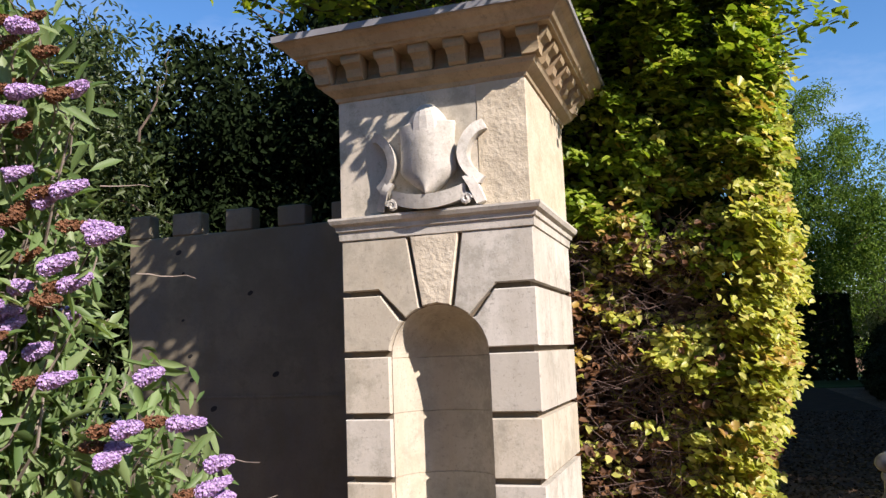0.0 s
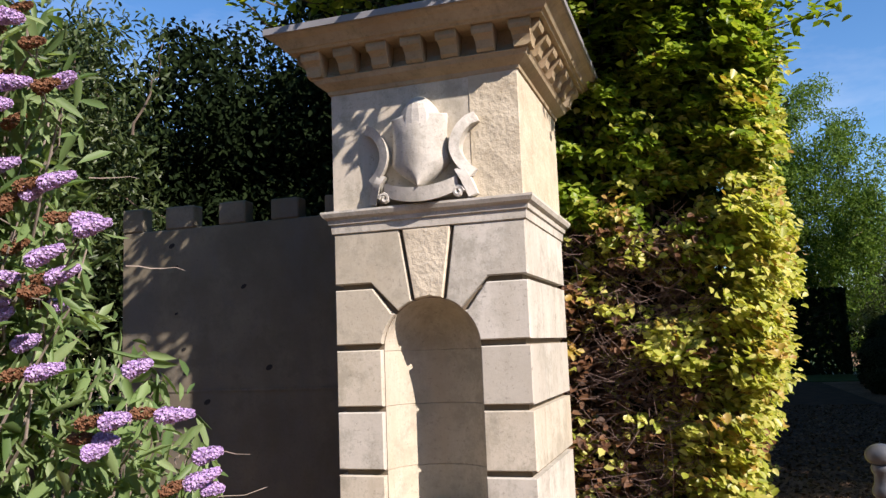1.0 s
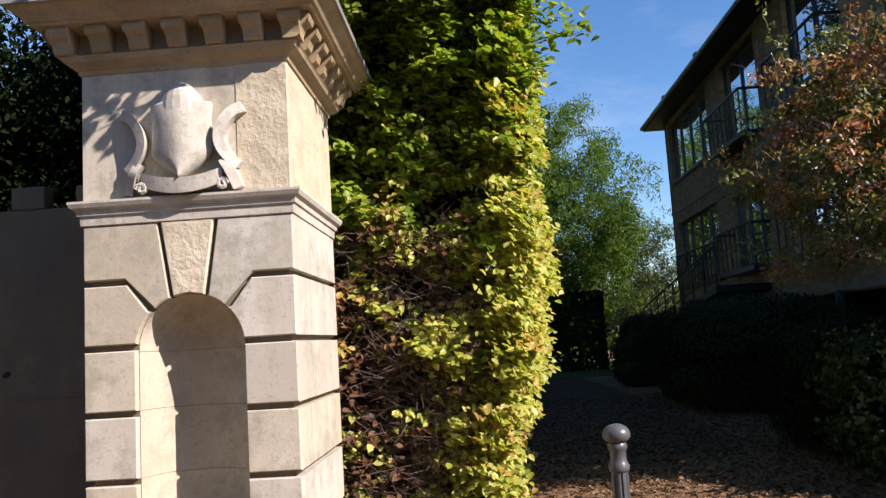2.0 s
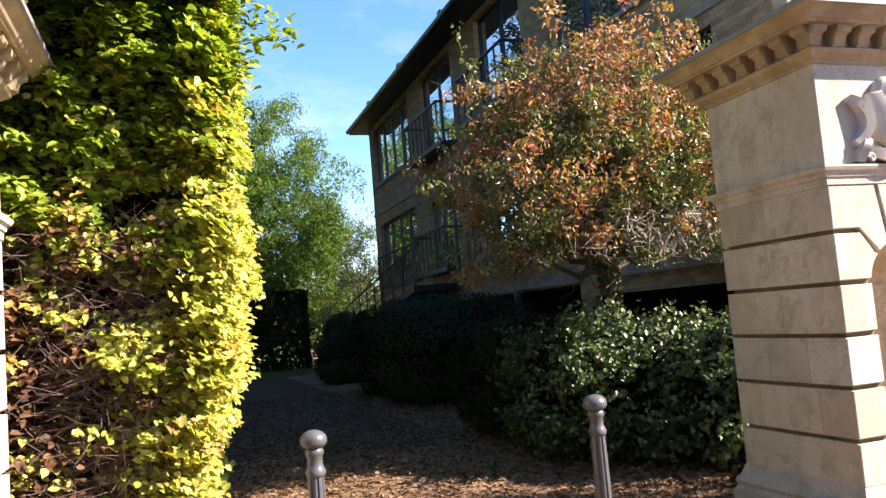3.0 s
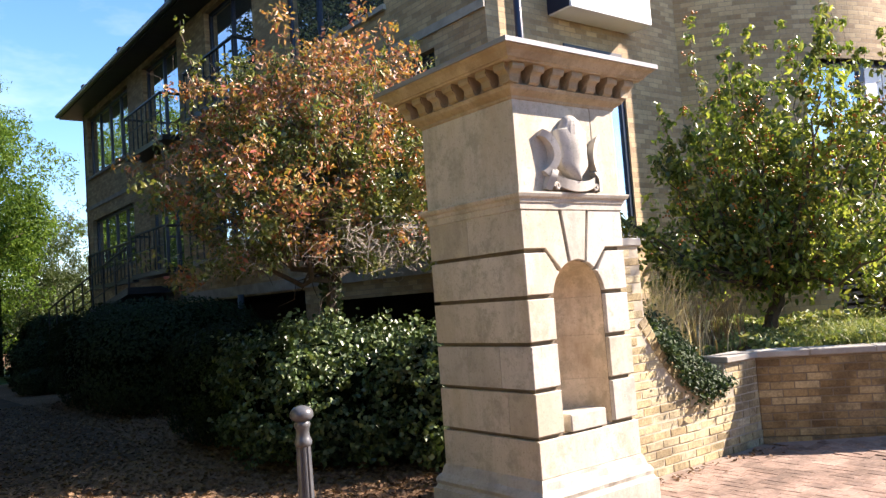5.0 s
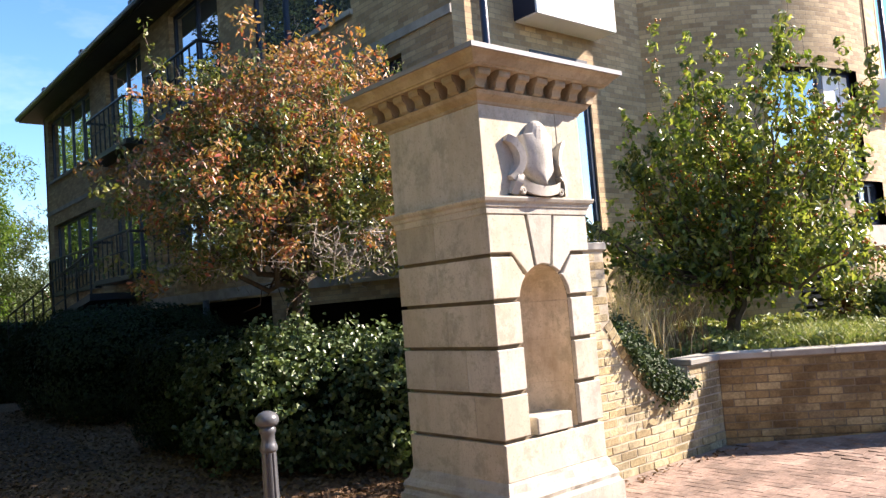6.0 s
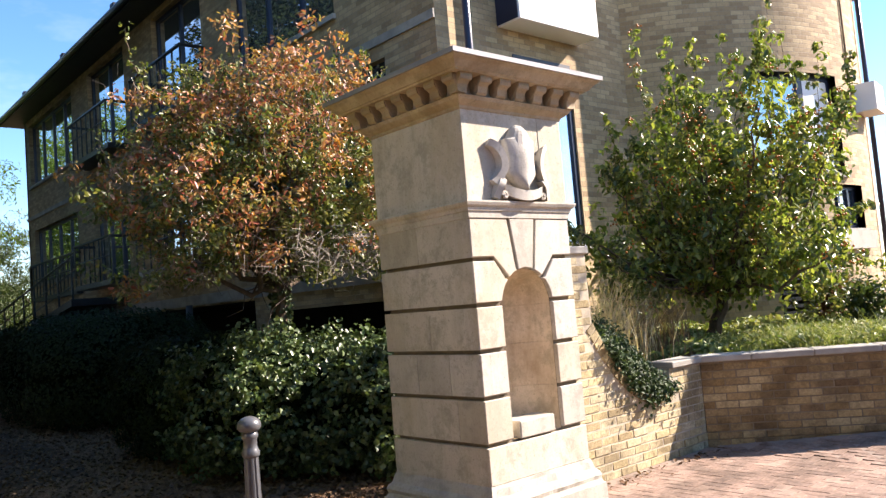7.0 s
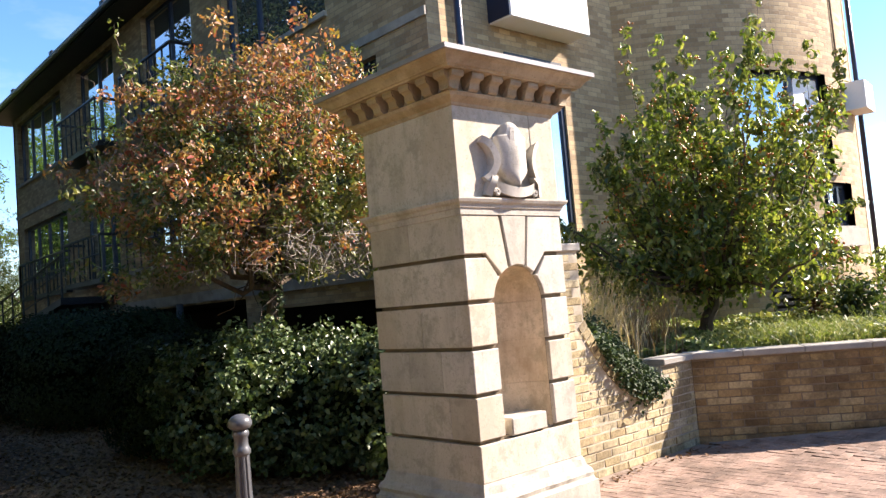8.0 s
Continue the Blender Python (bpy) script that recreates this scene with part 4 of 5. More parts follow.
ULEN = (t1 - t0) * TR
BAY_WIN = [(1.9, 3.1, 3.3, 4.98), (3.1, 3.95, 3.3, 4.98), (3.5, 4.5, 2.35, 3.1), (2.15, 2.95, 0.86, 1.9)]
bm = bmesh.new()
uvl = bm.loops.layers.uv.new("UVMap")
N = 60
cut_u = sorted({ULEN * i / N for i in range(N + 1)} | {h for w in BAY_WIN for h in w[:2]})
cut_z = sorted({-0.05, EAVE + 0.0} | {h for w in BAY_WIN for h in w[2:]})
for a, b in zip(cut_u, cut_u[1:]):
    for c, d in zip(cut_z, cut_z[1:]):
        if any(w[0] <= a and b <= w[1] and w[2] <= c and d <= w[3] for w in BAY_WIN):
            continue
        f = bm.faces.new([bm.verts.new(bay(*q)) for q in ((a, 0, c), (b, 0, c), (b, 0, d), (a, 0, d))])
        for lp, t in zip(f.loops, ((a, c), (b, c), (b, d), (a, d))):
            lp[uvl].uv = t
me = bpy.data.meshes.new("bay_wall")
bm.to_mesh(me)
bm.free()
me.materials.append(BRICK_FAR)
bayo = new("round_bay", me)
bayo.parent = house
tagged(bayo, "rounded yellow brick bay with curved window")
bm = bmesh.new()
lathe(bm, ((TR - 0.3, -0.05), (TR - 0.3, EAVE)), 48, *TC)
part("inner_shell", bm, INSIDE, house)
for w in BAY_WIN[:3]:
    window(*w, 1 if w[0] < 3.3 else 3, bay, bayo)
# sunlit blind behind the second pane
bm = bmesh.new()
wbox(3.17, 3.88, 0.142, 0.15, 3.37, 4.9, bay, bm)
part("blind", bm, WHITE, bayo, "drawn white blind")
for k in range(9):
    bm = bmesh.new()
    wbox(2.16, 2.94, -0.03, 0.1, 0.90 + k * 0.11, 0.96 + k * 0.11, bay, bm)
    part("louvre", bm, BLACK, bayo, "black louvre blade")
bm = bmesh.new()
wbox(3.4, 4.6, -0.12, 0.1, 2.0, 2.3, bay, bm)
part("stone_sill", bm, STONE_PALE, bayo, "pale stone window sill")
bm = bmesh.new()
tube(bm, [bay(3.38, -0.1, 2.4), bay(3.38, -0.1, 1.7)], 0.05, 8)
part("downpipe", bm, NAVY, bayo, "navy downpipe")
bm = bmesh.new()
tube(bm, [bay(5.5, -0.09, 1.2), bay(5.5, -0.09, EAVE)], 0.045, 8)
part("downpipe", bm, NAVY, bayo, "navy downpipe", smooth=True)
bm = bmesh.new()
tube(bm, [bay(4.45, -0.02, 5.05), bay(4.45, -0.02, EAVE)], 0.016, 6)
part("cable", bm, PLAIN_WALL, bayo, "thin brown cable", smooth=True)
bm = bmesh.new()
wbox(4.72, 5.42, -0.34, 0.02, 4.42, 4.92, bay, bm)
part("balcony_box", bm, WHITE, bayo, "white box balcony on the bay")
bm = bmesh.new()
lathe(bm, ((TR + 0.3, EAVE - 0.02), (TR + 0.35, EAVE + 0.1), (0.1, EAVE + 1.8)), 48, *TC)
part("bay_roof", bm, SLATE, house)

# narrow vent slot under the oriel
bm = bmesh.new()
box(bm, 8.6, 9.85, FY - 0.012, FY + 0.05, 4.98, 5.07)
part("vent", bm, BLACK, house, "narrow black vent slot")

# white oriel on the end wall
bm = bmesh.new()
box(bm, 8.36, 10.08, FY - 0.43, FY - 0.002, 5.41, 8.2, 0.01)
ori = part("oriel", bm, WHITE, house, "white panelled oriel with navy side")
bm = bmesh.new()
box(bm, 8.345, 8.362, FY - 0.40, FY - 0.004, 5.43, 8.1)
part("side_panel", bm, NAVY, ori, "navy side panel")
# downpipe
bm = bmesh.new()
tube(bm, [(7.62, FY - 0.16, 0.8), (7.62, FY - 0.16, EAVE)], 0.055, 10)
part("downpipe", bm, NAVY, house, "navy downpipe", smooth=True)

# ---- planting ----


def hedge_edge(z):
    return float(np.interp(z, (0, 0.7, 1.5, 2.2, 3.2, 6), (0.43, 0.51, 0.73, 0.81, 0.79, 0.92)))


def beech_sprays(n, face):
    """Twig ends on the clipped faces of the hedge, in lumps with hollows between: place, way out."""
    out = []
    while len(out) < n:
        z = 5.9 * RNG.random() ** 1.1
        k = RNG.random()
        if face == "front":
            x = RNG.uniform(-0.8, hedge_edge(z))
            lump = noise.noise(Vector((x * 2.6, z * 3.4, 0))) + 0.5 * noise.noise(Vector((x * 6.5, z * 8.0, 4)))
            if lump < -0.32 + 0.25 * k - 0.35 * (x > hedge_edge(z) - 0.3):
                continue
            y = 4.50 - 0.34 * lump - 0.09 * max(0, z - 3.0) + abs(RNG.normal(0, 0.06))
            d = (0.25 + 0.6 * max(0.0, x - hedge_edge(z) + 0.3), -0.9, 0.1)
        else:
            y = RNG.uniform(4.25, 5.6) if k < 0.6 else RNG.uniform(5.6, 11.0)
            lump = noise.noise(Vector((y * 2.0, z * 2.8, 5))) + 0.4 * noise.noise(Vector((y * 6, z * 8, 9)))
            if lump < -0.38:
                continue
            x = hedge_edge(z) - 0.03 + 0.13 * min(max(y - 4.4, 0.0), 1.7) + 0.16 * lump - abs(RNG.normal(0, 0.05))
            d = (0.9, -0.35, 0.1)
        out.append((x, y, z, *d))
    return np.array(out)


def beech_hedge():
    h = thing("beech_hedge", (0, 0, 0), "tall beech hedge turning yellow, coloured lime at its sunlit edge, withered brown low down", "hedge")
    sp = np.vstack([beech_sprays(2700, "front"), beech_sprays(2700, "side")])
    lum = np.array([noise.noise(Vector(p[:3]) * 1.5 + Vector((3, 1, 7))) for p in sp])
    x, y, z = sp[:, 0], sp[:, 1], sp[:, 2]
    n = len(sp)
    bare = (x < -0.05 + 0.5 * lum) & (z < 1.95 + 0.9 * lum) & (y < 5.0)
    bare |= (x < 0.40 + 0.6 * lum) & (z < 2.6) & (y < 5.0) & (RNG.random(n) < 0.22)
    r = RNG.random(n)
    brown = bare & (r < 0.5)
    sprig = bare & (r > 0.88 - 0.12 * (z > 1.45))
    # sun on the hedge's edge is coloured in: lime leaves replace green
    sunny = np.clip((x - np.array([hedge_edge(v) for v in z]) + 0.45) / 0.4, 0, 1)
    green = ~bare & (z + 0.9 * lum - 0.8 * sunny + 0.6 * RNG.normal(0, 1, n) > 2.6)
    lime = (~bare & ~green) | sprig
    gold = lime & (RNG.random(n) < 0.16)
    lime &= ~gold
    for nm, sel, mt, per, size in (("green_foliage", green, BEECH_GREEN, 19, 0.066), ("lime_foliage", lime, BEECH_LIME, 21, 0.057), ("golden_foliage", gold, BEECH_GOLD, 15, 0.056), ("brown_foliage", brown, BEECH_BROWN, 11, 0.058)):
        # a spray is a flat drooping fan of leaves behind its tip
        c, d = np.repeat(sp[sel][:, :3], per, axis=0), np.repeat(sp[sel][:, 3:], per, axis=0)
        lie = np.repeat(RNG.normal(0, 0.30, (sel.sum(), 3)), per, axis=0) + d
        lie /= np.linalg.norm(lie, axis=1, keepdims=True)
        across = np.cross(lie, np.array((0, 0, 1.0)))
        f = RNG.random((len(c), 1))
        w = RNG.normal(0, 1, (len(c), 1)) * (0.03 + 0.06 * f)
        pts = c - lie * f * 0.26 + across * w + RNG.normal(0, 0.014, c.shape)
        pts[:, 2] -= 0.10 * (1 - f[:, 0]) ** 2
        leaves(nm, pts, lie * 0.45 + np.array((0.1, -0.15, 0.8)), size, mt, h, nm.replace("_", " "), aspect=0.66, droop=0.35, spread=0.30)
    bm = bmesh.new()
    for i in range(3200):
        a = Vector((RNG.uniform(-0.8, 0.28), RNG.uniform(4.5, 5.0), RNG.uniform(0.0, 2.3)))
        b = a + Vector((RNG.normal(0, 0.22), RNG.uniform(-0.22, 0.02), RNG.normal(0.08, 0.12)))
        branch(bm, a, b, 0.0032, 0.0014, 0.25, 3, 3)
    part("twig_growth", bm, TWIG_RED, h, "bare brown twigs")["kind"] = "stuff"
    bm = bmesh.new()
    for i in range(26):
        x, y = RNG.uniform(-0.7, 0.5), RNG.uniform(4.7, 5.6)
        branch(bm, (x, y, 0), (x + RNG.normal(0, 0.2), y, 4.8), 0.03, 0.01, 0.05, 5, 5)
    part("stem_growth", bm, BARK, h)["kind"] = "stuff"
    # near-black leaves paint the shade deep inside the hedge
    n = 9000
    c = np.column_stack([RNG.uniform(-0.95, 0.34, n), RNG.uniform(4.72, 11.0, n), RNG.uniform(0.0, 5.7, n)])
    leaves("inner_foliage", c, np.tile((0.3, -1, 0.2), (n, 1)), 0.17, SHADED_LEAF, h, aspect=0.8)
    # long shoots reaching over the path and over the pier
    bm = bmesh.new()
    lp = []
    shoots = [((0.6, 4.6, 3.50), (1.18, 4.55, 3.56)), ((0.55, 4.8, 3.75), (1.12, 4.7, 3.72)), ((0.55, 4.5, 3.2), (0.86, 4.45, 3.30)), ((0.5, 4.6, 3.9), (1.1, 4.4, 4.05)), ((0.55, 4.6, 3.62), (0.98, 4.5, 3.78)), ((0.5, 4.7, 3.4), (0.95, 4.6, 3.44))]
    for k in range(46):
        a = Vector((RNG.uniform(-2.4, 0.4), RNG.uniform(3.6, 4.7), RNG.uniform(3.75, 5.0)))
        shoots.append((a, a + Vector((RNG.normal(0, 0.35), RNG.uniform(-1.0, -0.3), RNG.normal(-0.02, 0.16)))))
    for k in range(95):
        a = Vector((RNG.uniform(-1.7, 0.1), RNG.uniform(3.8, 4.4), RNG.uniform(3.8, 4.4)))
        shoots.append((a, Vector((a.x + RNG.uniform(-0.35, 0.05), RNG.uniform(2.95, 3.5), RNG.uniform(3.62, 4.3)))))
    for k in range(9):
        a = Vector((RNG.uniform(-0.2, 0.5), RNG.uniform(3.4, 3.9), RNG.uniform(3.9, 4.4)))
        shoots.append((a, Vector((RNG.uniform(-0.9, -0.2), RNG.uniform(2.4, 2.8), RNG.uniform(3.55, 3.95)))))
    for a, b in shoots:
        pts = branch(bm, a, b, 0.008, 0.002, 0.1, 6, 4)
        for q in pts[1:]:
            for k in range(9):
                lp.append(q + Vector((RNG.normal(0, 0.075), RNG.normal(0, 0.075), RNG.normal(0, 0.03))))
    leaves("overhanging_foliage", np.array(lp), np.tile((0.1, -0.2, 1.0), (len(lp), 1)), 0.075, BEECH_GREEN, h, "overhanging green foliage", aspect=0.62, spread=0.35)
    part("shoot_growth", bm, BARK, h)["kind"] = "stuff"


beech_hedge()


def tree(name, label, base, centre, radii, mats, nclump, per, crad, leaf, seed=1, trunk_r=0.12, bark=BARK, limbs=9, aspect=0.5, spread=0.8, inner=0.3, droop=0.3, twigs=0, flat_base=None, lump=0.25, upright=0, lead=(0.5, 1.15), red_high=0.12):
    t = thing(name, base, label, "tree")
    b0 = Vector(base)
    cc = Vector(centre) - b0
    bm = bmesh.new()
    fork = Vector((cc.x * 0.4, cc.y * 0.4, max(0.3, (cc.z - radii[2]) * 1.0)))
    branch(bm, (0, 0, -0.05), fork, trunk_r, trunk_r * 0.75, 0.05, 5, 8)
    ends = ellipsoid(limbs, cc, np.asarray(radii) * 0.8, 0.6, seed, 0.15)
    for e in ends:
        e = Vector(e)
        if flat_base is not None:
            e.z = max(e.z, flat_base + 0.15)
        pts = branch(bm, fork, e, trunk_r * 0.5, trunk_r * 0.08, 0.2, 6, 6)
        for k in range(4):
            q = pts[2 + k]
            branch(bm, q, q + Vector(RNG.normal(0, 0.35, 3)) * max(radii) * 0.45, trunk_r * 0.16, trunk_r * 0.03, 0.25, 4, 4)
    part("trunk", bm, bark, t)
    cs = ellipsoid(nclump, cc, radii, inner, seed, lump)
    if flat_base is not None:
        low = cs[:, 2] < flat_base
        cs[low, 2] = flat_base + RNG.uniform(-0.15, 0.7, low.sum())
    cs = cs[np.argsort([-noise.noise(Vector(q) * 0.9 + Vector((seed, 2, 4))) - red_high * (q[2] - cc.z) + RNG.normal(0, 0.42) for q in cs])]
    if twigs:
        bm = bmesh.new()
        for i in range(twigs):
            q = Vector(cs[RNG.integers(len(cs))])
            branch(bm, q, q + (q - cc).normalized() * 0.15 * RNG.uniform(0.4, 1.2) + Vector(RNG.normal(0, 0.10, 3)), 0.004, 0.0015, 0.35, 4, 3)
        part("twig_growth", bm, TWIG, t, "thin bare twigs")["kind"] = "stuff"
        bm = bmesh.new()
        # crooked pale twigs hanging from the underside
        for i in range(twigs // 4):
            a = RNG.uniform(0, 6.283)
            q = Vector((cc.x + radii[0] * 0.72 * math.cos(a) * RNG.random() ** 0.5, cc.y + radii[1] * 0.9 * math.sin(a) * RNG.random() ** 0.5, flat_base + RNG.uniform(0.05, 0.45)))
            branch(bm, q, q + Vector((0.2 * math.cos(a) + RNG.normal(0, 0.13), 0.2 * math.sin(a) + RNG.normal(0, 0.13), RNG.normal(-0.03, 0.10))), 0.005, 0.002, 0.6, 6, 3)
        part("twig_growth", bm, TWIG_PALE, t, "thin bare pale twigs")["kind"] = "stuff"
    if upright:
        # long upright leaders, leafy to the tip
        bm = bmesh.new()
        more = []
        for i in range(upright):
            a = Vector(cs[RNG.integers(len(cs))])
            if a.z < cc.z - 0.2:
                continue
            b = a + Vector((RNG.normal(0, 0.16), RNG.normal(0, 0.16), RNG.uniform(*lead)))
            pts = branch(bm, a, b, 0.012, 0.003, 0.1, 8, 4)
            more += [tuple(p) for p in pts[2:]]
        part("leader_growth", bm, bark, t)["kind"] = "stuff"
        p, nr = clumps(np.array(more), 6, 0.09)
        leaves("crown", p, nr, leaf, mats[-1][0], t, "upright leafy leaders", aspect=aspect, spread=spread, droop=droop)
    for i, (m, share, nm) in enumerate(mats):
        a = sum(s for _, s, _ in mats[:i])
        p, nr = clumps(cs[int(len(cs) * a):int(len(cs) * (a + share))], per, crad)
        leaves("crown", p, nr, leaf, m, t, nm, aspect=aspect, spread=spread, droop=droop)
    return t


# reddening thorn tree by the long wall
tree("autumn_tree", "small tree with reddening autumn leaves and bare twigs", (5.1, 7.3, 0), (4.95, 7.1, 3.25), (1.92, 1.5, 1.3),
     ((RED_LEAF, 0.52, "red and orange autumn leaves"), (OLIVE_LEAF, 0.48, "olive green leaves")), 820, 46, 0.18, 0.060, 3, 0.085, limbs=22, twigs=900, flat_base=2.05, inner=0.45, upright=70, lump=0.34, lead=(0.25, 0.75), red_high=0.35, aspect=0.46)
# ivy climbing its trunk
t = thing("climbing_ivy", (5.1, 7.3, 0), "pale green ivy climbing the tree trunk", "ivy")
n = 700
zz = RNG.uniform(1.0, 2.6, n)
aa = RNG.uniform(0, 6.283, n)
rr = 0.075 + 0.05 * RNG.random(n)
leaves("foliage", np.column_stack([rr * np.cos(aa) - 0.03 * zz, rr * np.sin(aa) - 0.02 * zz, zz]), np.column_stack([np.cos(aa), np.sin(aa), np.full(n, 0.4)]), 0.065, IVY_LEAF, t, aspect=0.85, spread=0.6)


def crab_apple(base):
    """A vase of upright limbs from a short leaning trunk, leafy to the tips, with orange fruit."""
    t = thing("crab_apple_tree", base, "bushy crab apple tree with orange fruit in the raised bed", "tree")
    s, d = Vector((0.469, -0.883, 0)), Vector((0.883, 0.469, 0))
    bm = bmesh.new()
    fork = s * 0.26 + Vector((0, 0, 0.6))
    branch(bm, (0, 0, -0.1), fork, 0.10, 0.07, 0.08, 5, 8)
    wood, cl, cr = [], [], []
    for i in range(74):
        a = RNG.uniform(-1, 1)
        b = RNG.uniform(-1, 1)
        low = i % 2 == 0
        z = RNG.uniform(0.95 if a < 0 else 0.8, 1.8) if low else RNG.uniform(2.1, 3.55 - (0.9 if a > 0 else 1.3) * abs(a))
        e = s * (0.25 + a * (2.0 if low else 1.65 if a > 0 else 1.15)) + d * b * (1.5 if low else 1.1) + Vector((0, 0, z))
        mid = fork.lerp(e, 0.5) + (s * a + d * b) * 0.28
        p1 = branch(bm, fork, mid, 0.032, 0.018, 0.12, 4, 5)
        p2 = branch(bm, mid, e, 0.018, 0.004, 0.06, 7, 4)
        if not low:
            p2 += branch(bm, e, e + (s * a + d * b) * 0.12 + Vector((0, 0, RNG.uniform(0.9, 1.6) if i % 6 == 1 else RNG.uniform(0.2, 0.8))), 0.005, 0.002, 0.05, 6, 4)[1:]
        for k, q in enumerate(p1[2:]):
            cl.append(q + Vector(RNG.normal(0, 0.16, 3)))
            cr.append(0.2)
        for k, q in enumerate(p2):
            f = k / len(p2)
            for _ in range(2 if f < 0.6 else 1):
                cl.append(q + Vector(RNG.normal(0, 0.16 * (1 - f) + 0.015, 3)))
                cr.append(0.19 - 0.11 * f)
    part("trunk", bm, BARK, t)
    cl, cr = np.array([tuple(v) for v in cl]), np.array(cr)
    for m, sel, nm in ((CRAB_LEAF, np.arange(len(cl)) % 10 < 7, "green leaves"), (OLIVE_LEAF, np.arange(len(cl)) % 10 >= 7, "olive leaves")):
        c, r = np.repeat(cl[sel], 14, axis=0), np.repeat(cr[sel], 14)[:, None]
        o = RNG.normal(0, 1, c.shape)
        o /= np.linalg.norm(o, axis=1, keepdims=True)
        leaves("crown", c + o * r * RNG.uniform(0.2, 1, (len(c), 1)), o + np.array((0.2, -0.2, 0.7)), 0.092, m, t, nm, aspect=0.45, spread=0.6, droop=0.6)
    bm = bmesh.new()
    for i in range(220):
        c = cl[RNG.integers(len(cl))] + np.array((-0.13, -0.08, 0.0))
        for _ in range(5):
            bmesh.ops.create_icosphere(bm, subdivisions=1, radius=0.016, matrix=Matrix.Translation(Vector(c) + Vector(RNG.normal(0, 0.04, 3))))
    part("fruit", bm, BERRY, t, "small orange fruit", smooth=True)["kind"] = "stuff"


crab_apple((9.66, 4.72, 0.84))
# sparse street tree past the end of the planter, whose leaves dapple the light
tree("street_tree", "slim street tree with a sparse green crown beside the paving", (13.2, 0.9, 0), (11.0, 1.35, 6.2), (0.75, 0.7, 0.9),
     ((CRAB_LEAF, 1.0, "sparse green leaves"),), 46, 20, 0.2, 0.10, 41, 0.07, limbs=12, aspect=0.4, inner=0.2, lump=0.3)
# far feathery tree at the end of the path
tree("feathery_tree", "tall feathery light green tree at the end of the path", (4.0, 33, 0), (3.6, 33, 5.9), (4.0, 3.2, 5.2),
     ((ROBINIA_LEAF, 1.0, "feathery green leaves"),), 1300, 62, 0.5, 0.15, 8, 0.2, limbs=14, aspect=0.3, inner=0.25, upright=0, lump=0.34)
tree("conifer_tree", "dull green drooping conifer beside the far lawn", (7.7, 36, 0), (7.7, 36, 3.7), (2.3, 2.0, 3.9), ((PINNATE_LEAF, 1.0, "dull green drooping foliage"),), 460, 44, 0.5, 0.16, 9, 0.15, aspect=0.25)
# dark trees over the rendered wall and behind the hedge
# the last five are added out of view to block sky from the facade
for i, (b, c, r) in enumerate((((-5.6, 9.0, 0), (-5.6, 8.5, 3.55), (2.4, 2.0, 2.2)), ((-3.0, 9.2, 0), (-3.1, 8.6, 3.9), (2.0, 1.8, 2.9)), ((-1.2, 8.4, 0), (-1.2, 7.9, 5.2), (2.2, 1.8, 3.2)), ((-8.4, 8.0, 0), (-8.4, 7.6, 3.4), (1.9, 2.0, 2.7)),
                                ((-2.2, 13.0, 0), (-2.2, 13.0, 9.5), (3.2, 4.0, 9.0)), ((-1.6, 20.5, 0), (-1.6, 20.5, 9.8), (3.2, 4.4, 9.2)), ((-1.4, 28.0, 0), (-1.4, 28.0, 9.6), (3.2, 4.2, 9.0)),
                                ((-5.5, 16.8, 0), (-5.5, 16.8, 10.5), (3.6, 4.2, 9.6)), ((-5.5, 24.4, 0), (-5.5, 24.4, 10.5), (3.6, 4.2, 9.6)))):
    tree("evergreen_tree", "dense shade-darkened evergreen tree beyond the wall and hedge, tall far ones added", b, c, r, ((SHADED_LEAF, 1.0, "leaves darkened for shade"),), 760, 78 if i < 4 else 58, 0.42 if i < 4 else 0.6, 0.09 if i < 4 else 0.18, 11 + i, 0.16, inner=0.15)
tree("pinnate_tree", "light green tree with feathered leaves behind the buddleia", (-5.5, 5.4, 0), (-5.85, 5.2, 3.4), (1.4, 1.1, 1.75), ((PINNATE_LEAF, 1.0, "dull green feathered leaves"),), 520, 46, 0.3, 0.09, 31, 0.09, aspect=0.32, upright=30)


